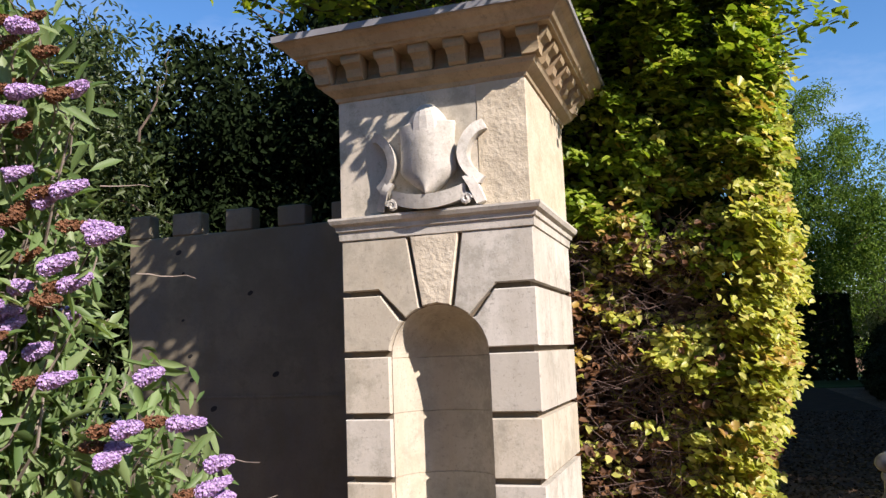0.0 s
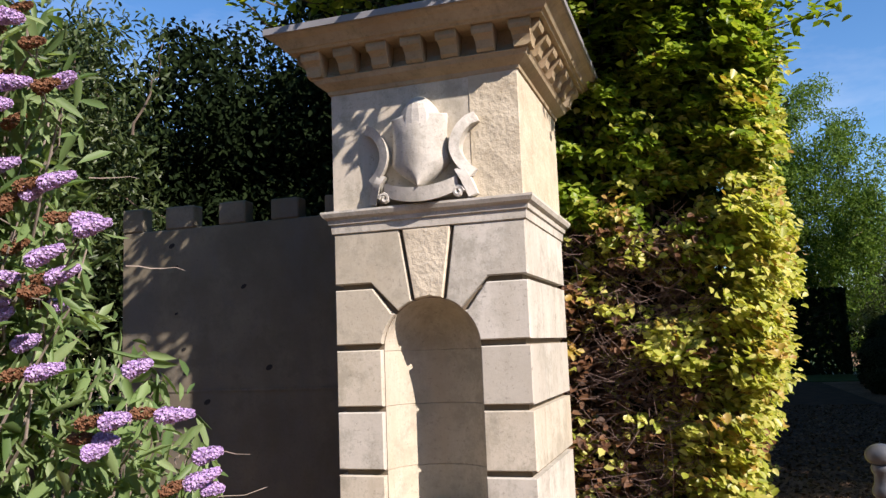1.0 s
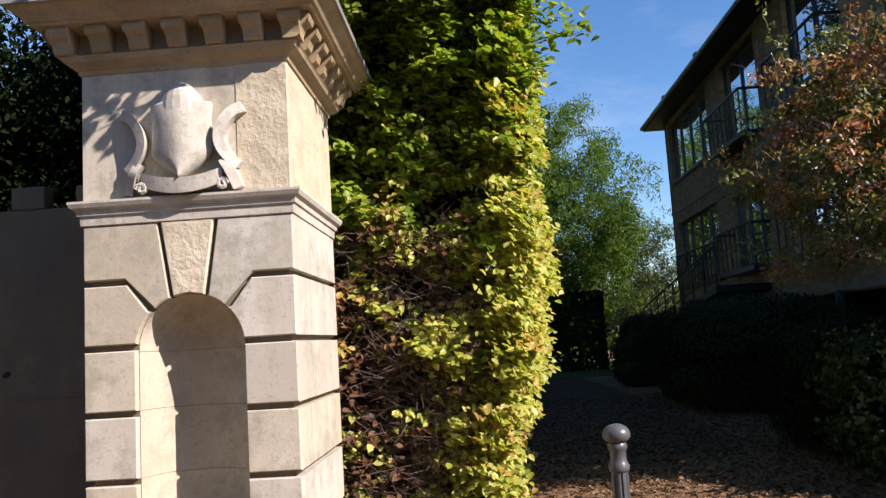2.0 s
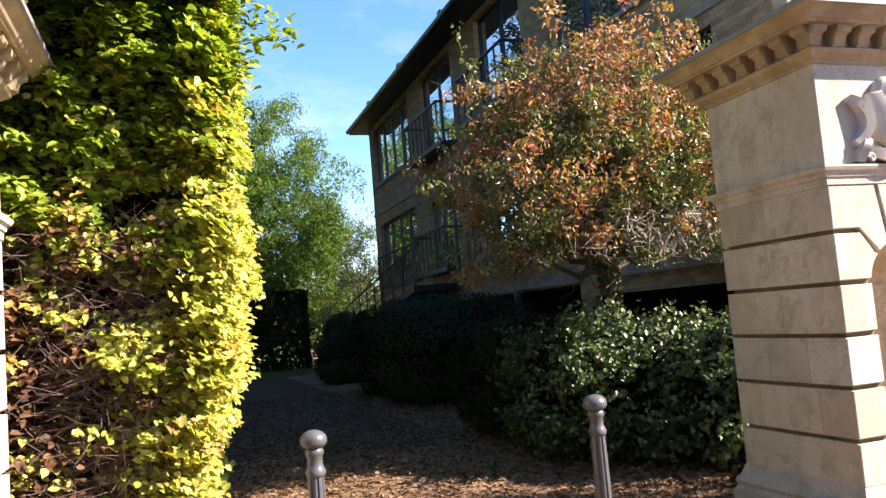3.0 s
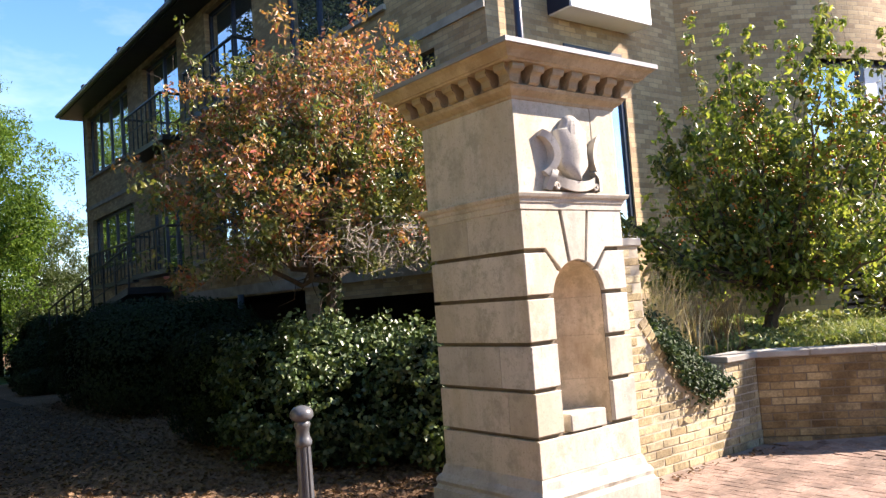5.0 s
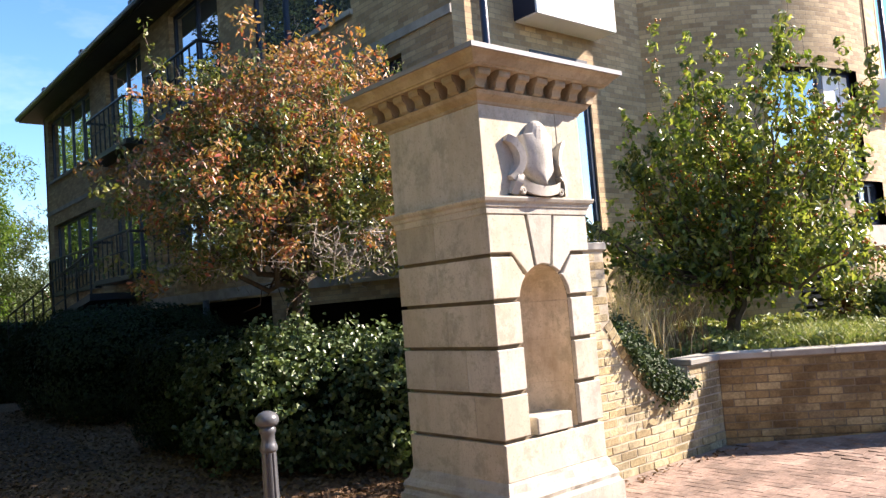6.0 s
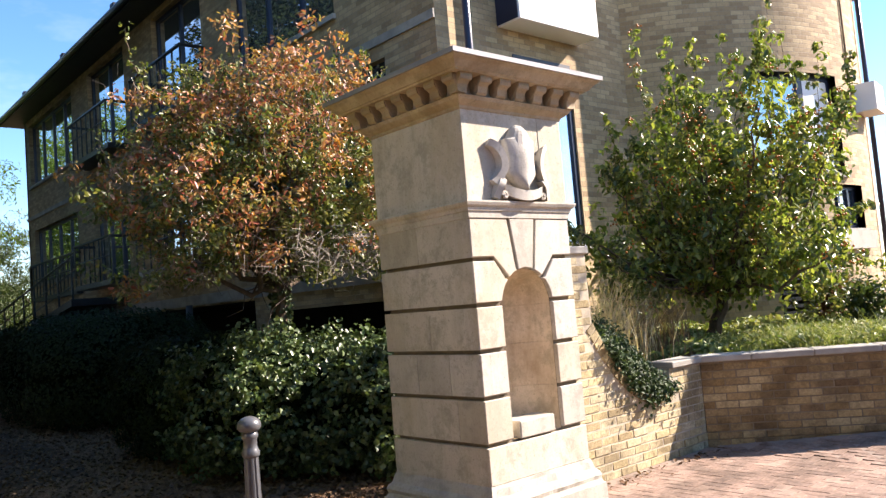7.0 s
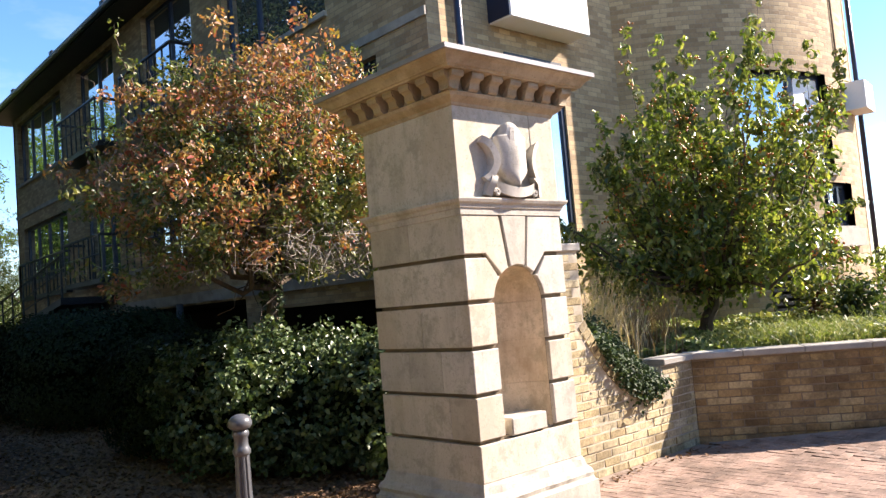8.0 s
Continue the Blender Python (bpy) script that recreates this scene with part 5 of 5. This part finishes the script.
def bush(name, label, c, r, mat, n, leaf, seed=1, lump=0.12, aspect=0.7, spread=0.45, rugged=0.0):
    t = thing(name, (c[0], c[1], 0), label, "shrub")
    o = RNG.normal(0, 1, (n, 3))
    o /= np.linalg.norm(o, axis=1, keepdims=True)
    o = np.sign(o) * np.abs(o) ** 0.7
    k = np.array([1 + lump * noise.noise(Vector(v * 2.5) + Vector((seed * 3.1, 0, 0))) + rugged * noise.noise(Vector(v * 9) + Vector((seed, 5, 0))) for v in o])[:, None]
    p = o * k * np.asarray(r) * RNG.uniform(0.84, 1.0, (n, 1)) + np.array((0, 0, c[2]))
    s = p[:, 2] > 0.02
    leaves("foliage", p[s], o[s] + np.array((0, 0, 0.35)), leaf, mat, t, aspect=aspect, spread=spread)
    bm = bmesh.new()
    for i in range(14):
        e = Vector(p[i * 7]) * 0.9
        branch(bm, (RNG.normal(0, 0.1), RNG.normal(0, 0.1), 0), (e.x, e.y, max(0.2, e.z)), 0.02, 0.006, 0.15, 4, 4)
    part("stem_growth", bm, BARK, t)["kind"] = "stuff"
    # dark leaf core stands for the shade inside the bush
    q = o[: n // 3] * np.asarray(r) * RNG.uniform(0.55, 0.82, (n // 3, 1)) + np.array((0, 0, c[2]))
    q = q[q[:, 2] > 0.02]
    leaves("inner_foliage", q, q - np.array((0, 0, c[2])), leaf * 2.4, SHADED_LEAF, t, aspect=0.9, spread=0.2)
    return t


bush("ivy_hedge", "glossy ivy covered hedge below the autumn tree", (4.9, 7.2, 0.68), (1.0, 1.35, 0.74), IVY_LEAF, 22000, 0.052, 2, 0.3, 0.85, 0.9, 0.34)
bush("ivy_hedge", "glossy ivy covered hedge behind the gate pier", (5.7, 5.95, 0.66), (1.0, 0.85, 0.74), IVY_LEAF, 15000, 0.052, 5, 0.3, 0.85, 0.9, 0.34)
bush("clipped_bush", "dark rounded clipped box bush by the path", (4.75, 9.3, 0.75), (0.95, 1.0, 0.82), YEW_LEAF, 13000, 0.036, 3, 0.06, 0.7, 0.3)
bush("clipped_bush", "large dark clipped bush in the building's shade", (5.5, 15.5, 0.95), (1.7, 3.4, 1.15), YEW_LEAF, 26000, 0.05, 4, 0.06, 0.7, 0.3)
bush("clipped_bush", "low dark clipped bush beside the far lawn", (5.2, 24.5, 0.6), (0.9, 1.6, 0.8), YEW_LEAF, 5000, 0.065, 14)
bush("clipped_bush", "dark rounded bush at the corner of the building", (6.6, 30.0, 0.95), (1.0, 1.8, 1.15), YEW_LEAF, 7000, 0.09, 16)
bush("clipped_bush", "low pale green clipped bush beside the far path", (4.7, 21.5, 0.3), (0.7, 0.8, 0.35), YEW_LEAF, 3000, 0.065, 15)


def trailing_shrub():
    t = thing("trailing_shrub", (6.6, 3.7, 0.0), "dark small-leaved shrub trailing over the sweeping coping", "shrub")
    n = 7500
    u = RNG.random(n)
    x = 6.12 + 0.92 * u
    top = np.array([ramp_top(v) for v in x])
    f = RNG.random(n)
    y = 3.50 + 0.42 * f + RNG.normal(0, 0.03, n)
    lift = 0.42 * np.sin(np.clip(u, 0, 1) * math.pi) * (0.3 + f)
    x = x + RNG.normal(0, 0.035, n)
    z = top + 0.03 + RNG.normal(0, 0.03, n) + lift * RNG.uniform(0.2, 1.15, n) - np.where(f < 0.18, RNG.uniform(0, 0.26, n) * np.sin(u * math.pi), 0)
    p = np.column_stack([x - 6.6, y - 3.7, z])
    leaves("foliage", p, np.tile((-0.2, -0.7, 0.7), (n, 1)), 0.038, SHRUB_LEAF, t, aspect=0.6, spread=0.6)
    bm = bmesh.new()
    for i in range(40):
        q = Vector(p[i * 31])
        branch(bm, (q.x + 0.05, 0.15, q.z - 0.1), q, 0.006, 0.002, 0.2, 4, 4)
    part("stem_growth", bm, BARK, t)["kind"] = "stuff"


trailing_shrub()


def blades(name, label, base, n, spread, height, mat, width=0.008, lean=0.35, category="grass"):
    t = thing(name, base, label, category)
    vs, fs = [], []
    for i in range(n):
        b = Vector((RNG.normal(0, spread[0]), RNG.normal(0, spread[1]), 0))
        H = height * RNG.uniform(0.6, 1.1)
        d = Vector((RNG.normal(0, lean), RNG.normal(0, lean), 0)) * H
        w = Vector((RNG.normal(), RNG.normal(), 0)).normalized() * width
        k = len(vs)
        for j in range(4):
            f = j / 3
            c = b + d * f * f + Vector((0, 0, H * (f - 0.25 * f * f * min(1.5, d.length / H))))
            vs += [c - w * (1 - 0.9 * f), c + w * (1 - 0.9 * f)]
        fs += [(k + 2 * j, k + 2 * j + 1, k + 2 * j + 3, k + 2 * j + 2) for j in range(3)]
    me = bpy.data.meshes.new("blades")
    me.from_pydata([tuple(v) for v in vs], [], fs)
    me.materials.append(mat)
    ob = new("blade_tuft", me)
    ob.parent = t
    return t


blades("ornamental_grass", "dry straw coloured ornamental grass by the brick wall", (6.85, 4.1, 0.84), 250, (0.17, 0.12), 0.98, STRAW, 0.005, 0.2)
blades("ornamental_grass", "dry straw coloured grass tuft in the raised bed", (7.5, 4.5, 0.84), 260, (0.25, 0.2), 0.75, STRAW, 0.006, 0.4)
blades("ornamental_grass", "tall dry brown grass in the raised bed", (8.05, 4.35, 0.84), 240, (0.3, 0.22), 0.85, BROWN_STRAW, 0.006, 0.2)
for i in range(26):
    u = 0.6 + 3.6 * (i % 13) / 12
    v = 0.45 + 0.55 * (i // 13) + RNG.uniform(-0.12, 0.12)
    x, y = along(u, v)
    blades("grass_clump", "clump of long green grass along the planter edge", (x, y, 0.85), int(RNG.integers(50, 130)), (0.13, 0.13), RNG.uniform(0.26, 0.46), GRASS, 0.005, 0.7)
gc = thing("ground_cover", (0, 0, 0.86), "low green ground cover filling the raised bed", "plants", kind="stuff")
n = 24000
p = np.column_stack([RNG.uniform(5.6, 13.0, n), RNG.uniform(1.6, 6.5, n), np.zeros(n)])
side = (p[:, 0] - PW[0][0]) * pn.x + (p[:, 1] - PW[0][1]) * pn.y
p = p[(side > 0.3) & (p[:, 1] > 3.9 - 2.0 * (p[:, 0] > 7.4))]
p[:, 2] = np.array([0.09 + 0.13 * noise.noise(Vector((q[0] * 1.6, q[1] * 1.6, 0))) for q in p]) + RNG.uniform(-0.08, 0.06, len(p))
p[:, 2] = np.maximum(p[:, 2], 0.01)
leaves("foliage", p, np.tile((-0.2, -0.3, 1.0), (len(p), 1)), 0.085, GRASS, gc, aspect=0.4, spread=0.7)
for x, y, s, m, lab in ((8.9, 5.5, 0.5, CRAB_LEAF, "green"), (11.6, 3.9, 0.55, OLIVE_LEAF, "olive"), (12.3, 4.1, 0.4, BEECH_BROWN, "reddish"), (11.0, 3.2, 0.35, PINNATE_LEAF, "pale green"), (13.2, 3.6, 0.6, CRAB_LEAF, "green")):
    t = thing("bedding_shrub", (x, y, 0.85), lab + " leafy shrub in the raised bed", "shrub")
    p, nr = clumps(ellipsoid(50, (0, 0, s * 0.9), (s, s, s), 0.1, int(x * 3)), 18, 0.14)
    p[:, 2] = np.abs(p[:, 2])
    leaves("foliage", p, nr, 0.075, m, t, aspect=0.5)


EDGE_Z = (0.7, 1.28, 1.5, 1.69, 1.93, 2.34, 2.71, 2.85, 3.2)
EDGE_S = (0.78, 0.69, 0.60, 0.46, 0.34, 0.29, 0.20, 0.04, -0.2)


def buddleia():
    t = thing("buddleia", (-1.95, 1.35, 0), "buddleia bush with lilac and spent brown flower spikes", "shrub")
    bm = bmesh.new()
    tips = []
    lp, ln, dl, dn = [], [], [], []
    # the bush stands across the line of sight: s runs along its width, q towards the viewer
    sx, qx = Vector((0.77, 0.64, 0)), Vector((0.64, -0.77, 0))
    for i in range(330):
        z = RNG.uniform(0.75, 3.05)
        edge = np.interp(z, EDGE_Z, EDGE_S) - 0.04
        s = edge - 1.3 * RNG.random() ** 1.1
        q = RNG.uniform(-0.35, 0.32)
        e = sx * s + qx * q + Vector((0, 0, z))
        a = sx * (s * 0.55 - 0.2) + qx * (q * 0.4 - 0.15) + Vector((0, 0, max(0.0, z - RNG.uniform(0.6, 1.2))))
        pts = branch(bm, a, e, 0.008, 0.003, 0.10, 6, 4)
        tips.append((e, (e - pts[-2]).normalized(), q))
        for k, c in enumerate(pts[1:]):
            for g in range(8):
                lp.append(c + Vector(RNG.normal(0, 0.055, 3)))
                ln.append(qx * 0.45 + Vector((0.25, 0, 0.75)))
    for a, b, zz, q in ((0.55, 0.83, 1.30, 0.1), (0.5, 0.88, 1.10, 0.15), (0.42, 0.62, 1.92, 0.0), (0.3, 0.46, 2.22, 0.05)):
        branch(bm, sx * a + qx * q + Vector((0, 0, zz)), sx * b + qx * q + Vector((0, 0, zz + RNG.uniform(-0.06, 0.05))), 0.003, 0.0012, 0.08, 5, 4)
    part("stem_growth", bm, TWIG, t)["kind"] = "stuff"
    leaves("foliage", np.array([tuple(v) for v in lp]), np.array([tuple(v) for v in ln]), 0.10, BUD_LEAF, t, "long grey-green leaves", aspect=0.25, spread=0.85, droop=0.6, vary=0.5)

    def spike(nm, mt, L, r, n):
        u = RNG.uniform(0, 1, n)
        rad = r * np.sqrt(1 - 0.9 * u ** 2.0) * np.clip(0.55 + 3.0 * u, 0, 1) * RNG.uniform(0.7, 1.1, n)
        th = RNG.uniform(0, 6.283, n)
        p = np.column_stack([u * L, rad * np.cos(th), rad * np.sin(th)])
        nr = np.column_stack([0.3 * np.ones(n), np.cos(th), np.sin(th)])
        return leaves_mesh(nm, p, nr, 0.0085, mt, aspect=1.0, spread=0.5, vary=0.3)

    lil = [spike("flower_spike", PURPLE, L, r, 900) for L, r in ((0.090, 0.024), (0.070, 0.023), (0.115, 0.023))]
    dead = [spike("spent_spike", SPENT, L, 0.018, 420) for L in (0.10, 0.08)]
    picked = [w for w in tips if w[2] > -0.12]
    stalks = bmesh.new()
    for i, (e, d, q) in enumerate(picked[:180]):
        d = (d * 0.5 + Vector((0.75, 0.25, -0.2)) + Vector(RNG.normal(0, 0.13, 3))).normalized()
        tip = e
        e = e + qx * ((0.34 - 0.6 * q) * 0.6 + 0.08)
        branch(stalks, tip - d * 0.03, e - d * 0.06, 0.003, 0.002, 0.08, 4, 4)
        m = d.to_track_quat("X", "Z").to_matrix().to_4x4()
        if i % 4 != 3:
            ob = new("flower_spike", lil[i % 3])
            ob.parent = t
            ob.matrix_local = Matrix.Translation(e) @ m
        if i % 4 in (0, 1, 3):
            ob = new("spent_spike", dead[i % 2])
            ob.parent = t
            ob.matrix_local = Matrix.Translation(e - d * 0.075 + Vector((0, 0, 0.012))) @ m
    part("stalk_growth", stalks, TWIG, t)["kind"] = "stuff"
    return t


buddleia()

# clipped dark hedge and lawn at the end of the path
h = thing("far_hedge", (0, 31, 0), "dark clipped hedge closing the far lawn", "hedge")
n = 16000
p = np.column_stack([RNG.uniform(-6, 5.15, n), RNG.uniform(0, 0.25, n), RNG.uniform(0, 3.1, n)])
edge = RNG.random(n)
p[edge < 0.2, 0] = 5.15
p[edge > 0.85, 2] = 3.1
p[(edge < 0.2) | (edge > 0.85), 1] *= 5.0
leaves("foliage", p, np.tile((0.2, -1, 0.3), (n, 1)), 0.16, YEW_LEAF, h, aspect=0.7)
bm = bmesh.new()
plate(bm, ((1.0, 27), (5.0, 27), (9, 60), (-12, 60)), -0.02, 0.03)
solid("lawn", bm, LAWN, "shaded green lawn at the end of the path", "lawn", "structure")
h = thing("far_wood", (0, 62, 0), "dark wood closing the view beyond the lawn", "wood", kind="stuff")
n = 16000
p = np.column_stack([RNG.uniform(-30, 60, n), RNG.uniform(0, 4, n), 5.5 * RNG.random(n)])
p[:, 2] *= np.array([0.8 + 0.5 * noise.noise(Vector((v * 0.25, 0, 0))) for v in p[:, 0]])
leaves("foliage", p, np.tile((0, -1, 0.4), (n, 1)), 0.75, SHADED_LEAF, h, aspect=0.6)

# ---- bricks, pavers and fallen leaves ----
def brick_mesh(w, h, d, seed, material=BRICK):
    rs = random.Random(seed)
    bm = bmesh.new()
    box(bm, 0, w, 0, d, 0, h)
    bmesh.ops.bevel(bm, geom=bm.edges[:], offset=0.004, segments=1, affect="EDGES")
    for v in bm.verts:
        v.co += Vector([rs.uniform(-0.002, 0.002) for _ in range(3)])
    return mesh_of("brick", bm, material)


BW, BH = 0.215, 0.064
CUT = {}


def lay(parent, place, length, top, seed, limit, material=BRICK, joined=BRICK_ISLAND, plinth=99.0):
    """Courses of stretchers with cut ends up to the wall's top; the nearest are single bricks."""
    rs = random.Random(seed)
    stretch = [brick_mesh(BW, BH, 0.03, k, material) for k in range(4)]
    made = 0
    rest = []
    row = 0
    z = 0.006
    while z + BH < 2.2:
        u = -0.1125 * (row % 2)
        while u < length:
            a, b = max(u, 0.0), min(u + BW, length)
            w = b - a
            if w > 0.05 and z + BH < min(top(a), top(b)) - 0.012:
                out = rs.uniform(-0.004, 0.003) - (0.009 if z < 0.15 and a > plinth else 0.0)
                if made < limit:
                    if w > BW - 0.001:
                        me = stretch[rs.randrange(4)]
                    else:
                        key = (round(w, 3), material.name)
                        if key not in CUT:
                            CUT[key] = brick_mesh(w, BH, 0.03, 50, material)
                        me = CUT[key]
                    ob = new("brick", me)
                    ob.parent = parent
                    ob.matrix_local = place(a, out, z)
                    made += 1
                else:
                    rest.append((a, w, out, z))
            u += 0.225
        z += 0.075
        row += 1
    if rest:
        bm = bmesh.new()
        for a, w, out, z in rest:
            m = place(a, out, z)
            vs = [bm.verts.new(m @ Vector(q)) for q in ((0, 0, 0), (w, 0, 0), (w, 0, BH), (0, 0, BH), (0, 0.02, 0), (w, 0.02, 0), (w, 0.02, BH), (0, 0.02, BH))]
            for f in ((0, 1, 2, 3), (0, 1, 5, 4), (2, 3, 7, 6), (1, 2, 6, 5), (3, 0, 4, 7)):
                bm.faces.new([vs[i] for i in f])
        part("brick_rest", bm, joined, parent)["kind"] = "stuff"


lay(gwall, lambda a, o, z: pose(5.3 + a, 3.582 + o, z), 2.32, lambda a: ramp_top(5.3 + a) - (0.085 if 0.67 < a < 1.78 else 0.0), 3, 300, plinth=1.75)
# bricks on edge along the sweep
edge = [brick_mesh(0.064, 0.105, 0.225, 70 + k) for k in range(3)]
x = 5.985
k = 0
while x < 7.04:
    slope = math.atan2(ramp_top(min(x + 0.02, 6.97)) - ramp_top(x), 0.02)
    ob = new("brick", edge[k % 3])
    ob.parent = gwall
    ob.matrix_local = pose(x, 3.574, ramp_top(x), 0, -math.degrees(slope), 0) @ pose(0, 0, -0.105)
    x += 0.075 * math.cos(slope)
    k += 1
ang = math.degrees(math.atan2(pd.y, pd.x))
lay(pwall, lambda a, o, z: pose(*along(a, -0.006 + o), z, 0, 0, ang), PLEN, lambda a: 0.858, 4, 300, BRICK_BROWN, BRICK_BROWN_ISLAND, -1.0)

pav = thing("pavement", (0, 0, 0), "red clay brick paving in front of the planter wall", "pavement", kind="structure")
bm = bmesh.new()
plate(bm, ((4.2, -2.0), (7.45, -2.0), along(0.0, 0.01), (5.4, 3.59), (4.2, 3.1)), -0.02, 0.0065)


def rise(x):
    """The paving climbs gently past the corner of the walls."""
    return 0.06 * max(0.0, x - 7.45)


q = [bm.verts.new((x, y, 0.0065 + rise(x))) for x, y in ((7.45, -2.0), (10.4, -2.0), along(PLEN, 0.02), along(0.0, 0.02))]
bm.faces.new(q)
part("bedding", bm, JOINT_SAND, pav)


def paver_mesh(seed):
    rs = random.Random(seed)
    bm = bmesh.new()
    box(bm, -0.1005, 0.1005, -0.0492, 0.0492, -0.02, 0.010)
    bmesh.ops.bevel(bm, geom=[e for e in bm.edges if e.verts[0].co.z > 0 and e.verts[1].co.z > 0], offset=0.0025, segments=1, affect="EDGES")
    for v in bm.verts:
        v.co.z += rs.uniform(-0.0004, 0.0004)
    return mesh_of("paver", bm, PAVER)


PAVERS = [paver_mesh(k) for k in range(4)]
spots = []
U = 0.103
for r in range(54):
    for c in range(60):
        kind_of = (c - r) % 4
        if kind_of not in (0, 3):
            continue
        flat = kind_of == 0
        x = 4.3 + (c + (1.0 if flat else 0.5)) * U
        y = -1.9 + (r + (0.5 if flat else 1.0)) * U
        if x < 4.4 or x > 10.2 or y > 3.47 or (x < 5.5 and y > 3.05):
            continue
        w = Vector((x, y)) - Vector(PW[0])
        if w.dot(pn) > -0.13 and w.dot(pd) > -0.1:
            continue
        spots.append((x, y, flat))
near = sorted(spots, key=lambda s: abs(s[0] - 6.6) + abs(s[1] - 2.8))
rs = random.Random(9)
for x, y, flat in near[:300]:
    ob = new("paver", PAVERS[rs.randrange(4)])
    ob.parent = pav
    ob.matrix_local = pose(x, y, rise(x) + rs.uniform(-0.001, 0.002), 0, -3.43 if x > 7.45 else 0, (0 if flat else 90) + rs.uniform(-0.8, 0.8))
bm = bmesh.new()
for x, y, flat in near[300:]:
    hx, hy = (0.1003, 0.049) if flat else (0.049, 0.1003)
    q = [bm.verts.new((x + a * hx, y + b * hy, z + rise(x + a * hx))) for z in (0.0, 0.010) for a, b in ((-1, -1), (1, -1), (1, 1), (-1, 1))]
    for f in ((4, 5, 6, 7), (0, 1, 5, 4), (1, 2, 6, 5), (2, 3, 7, 6), (3, 0, 4, 7)):
        bm.faces.new([q[i] for i in f])
part("paver_rest", bm, PAVER_ISLAND, pav)["kind"] = "stuff"

n = 30000
p = np.column_stack([RNG.uniform(-0.4, 5.2, n), 3.4 + 15 * RNG.random(n) ** 1.8, np.full(n, 0.012)])
ob = leaves("fallen_foliage", p, np.tile((0, 0, 1.0), (n, 1)), 0.05, FALLEN, None, "scattered dead brown leaves on the gravel", aspect=0.7, spread=0.3)
tagged(ob, category="leaves", kind="stuff")
n = 60
p = np.column_stack([RNG.uniform(5.6, 7.6, n), 3.52 - np.abs(RNG.normal(0, 0.12, n)), np.full(n, 0.02)])
ob = leaves("fallen_foliage", p, np.tile((0, 0, 1.0), (n, 1)), 0.045, FALLEN, None, "a few dead leaves blown against the wall foot", aspect=0.7, spread=0.3)
tagged(ob, category="leaves", kind="stuff")
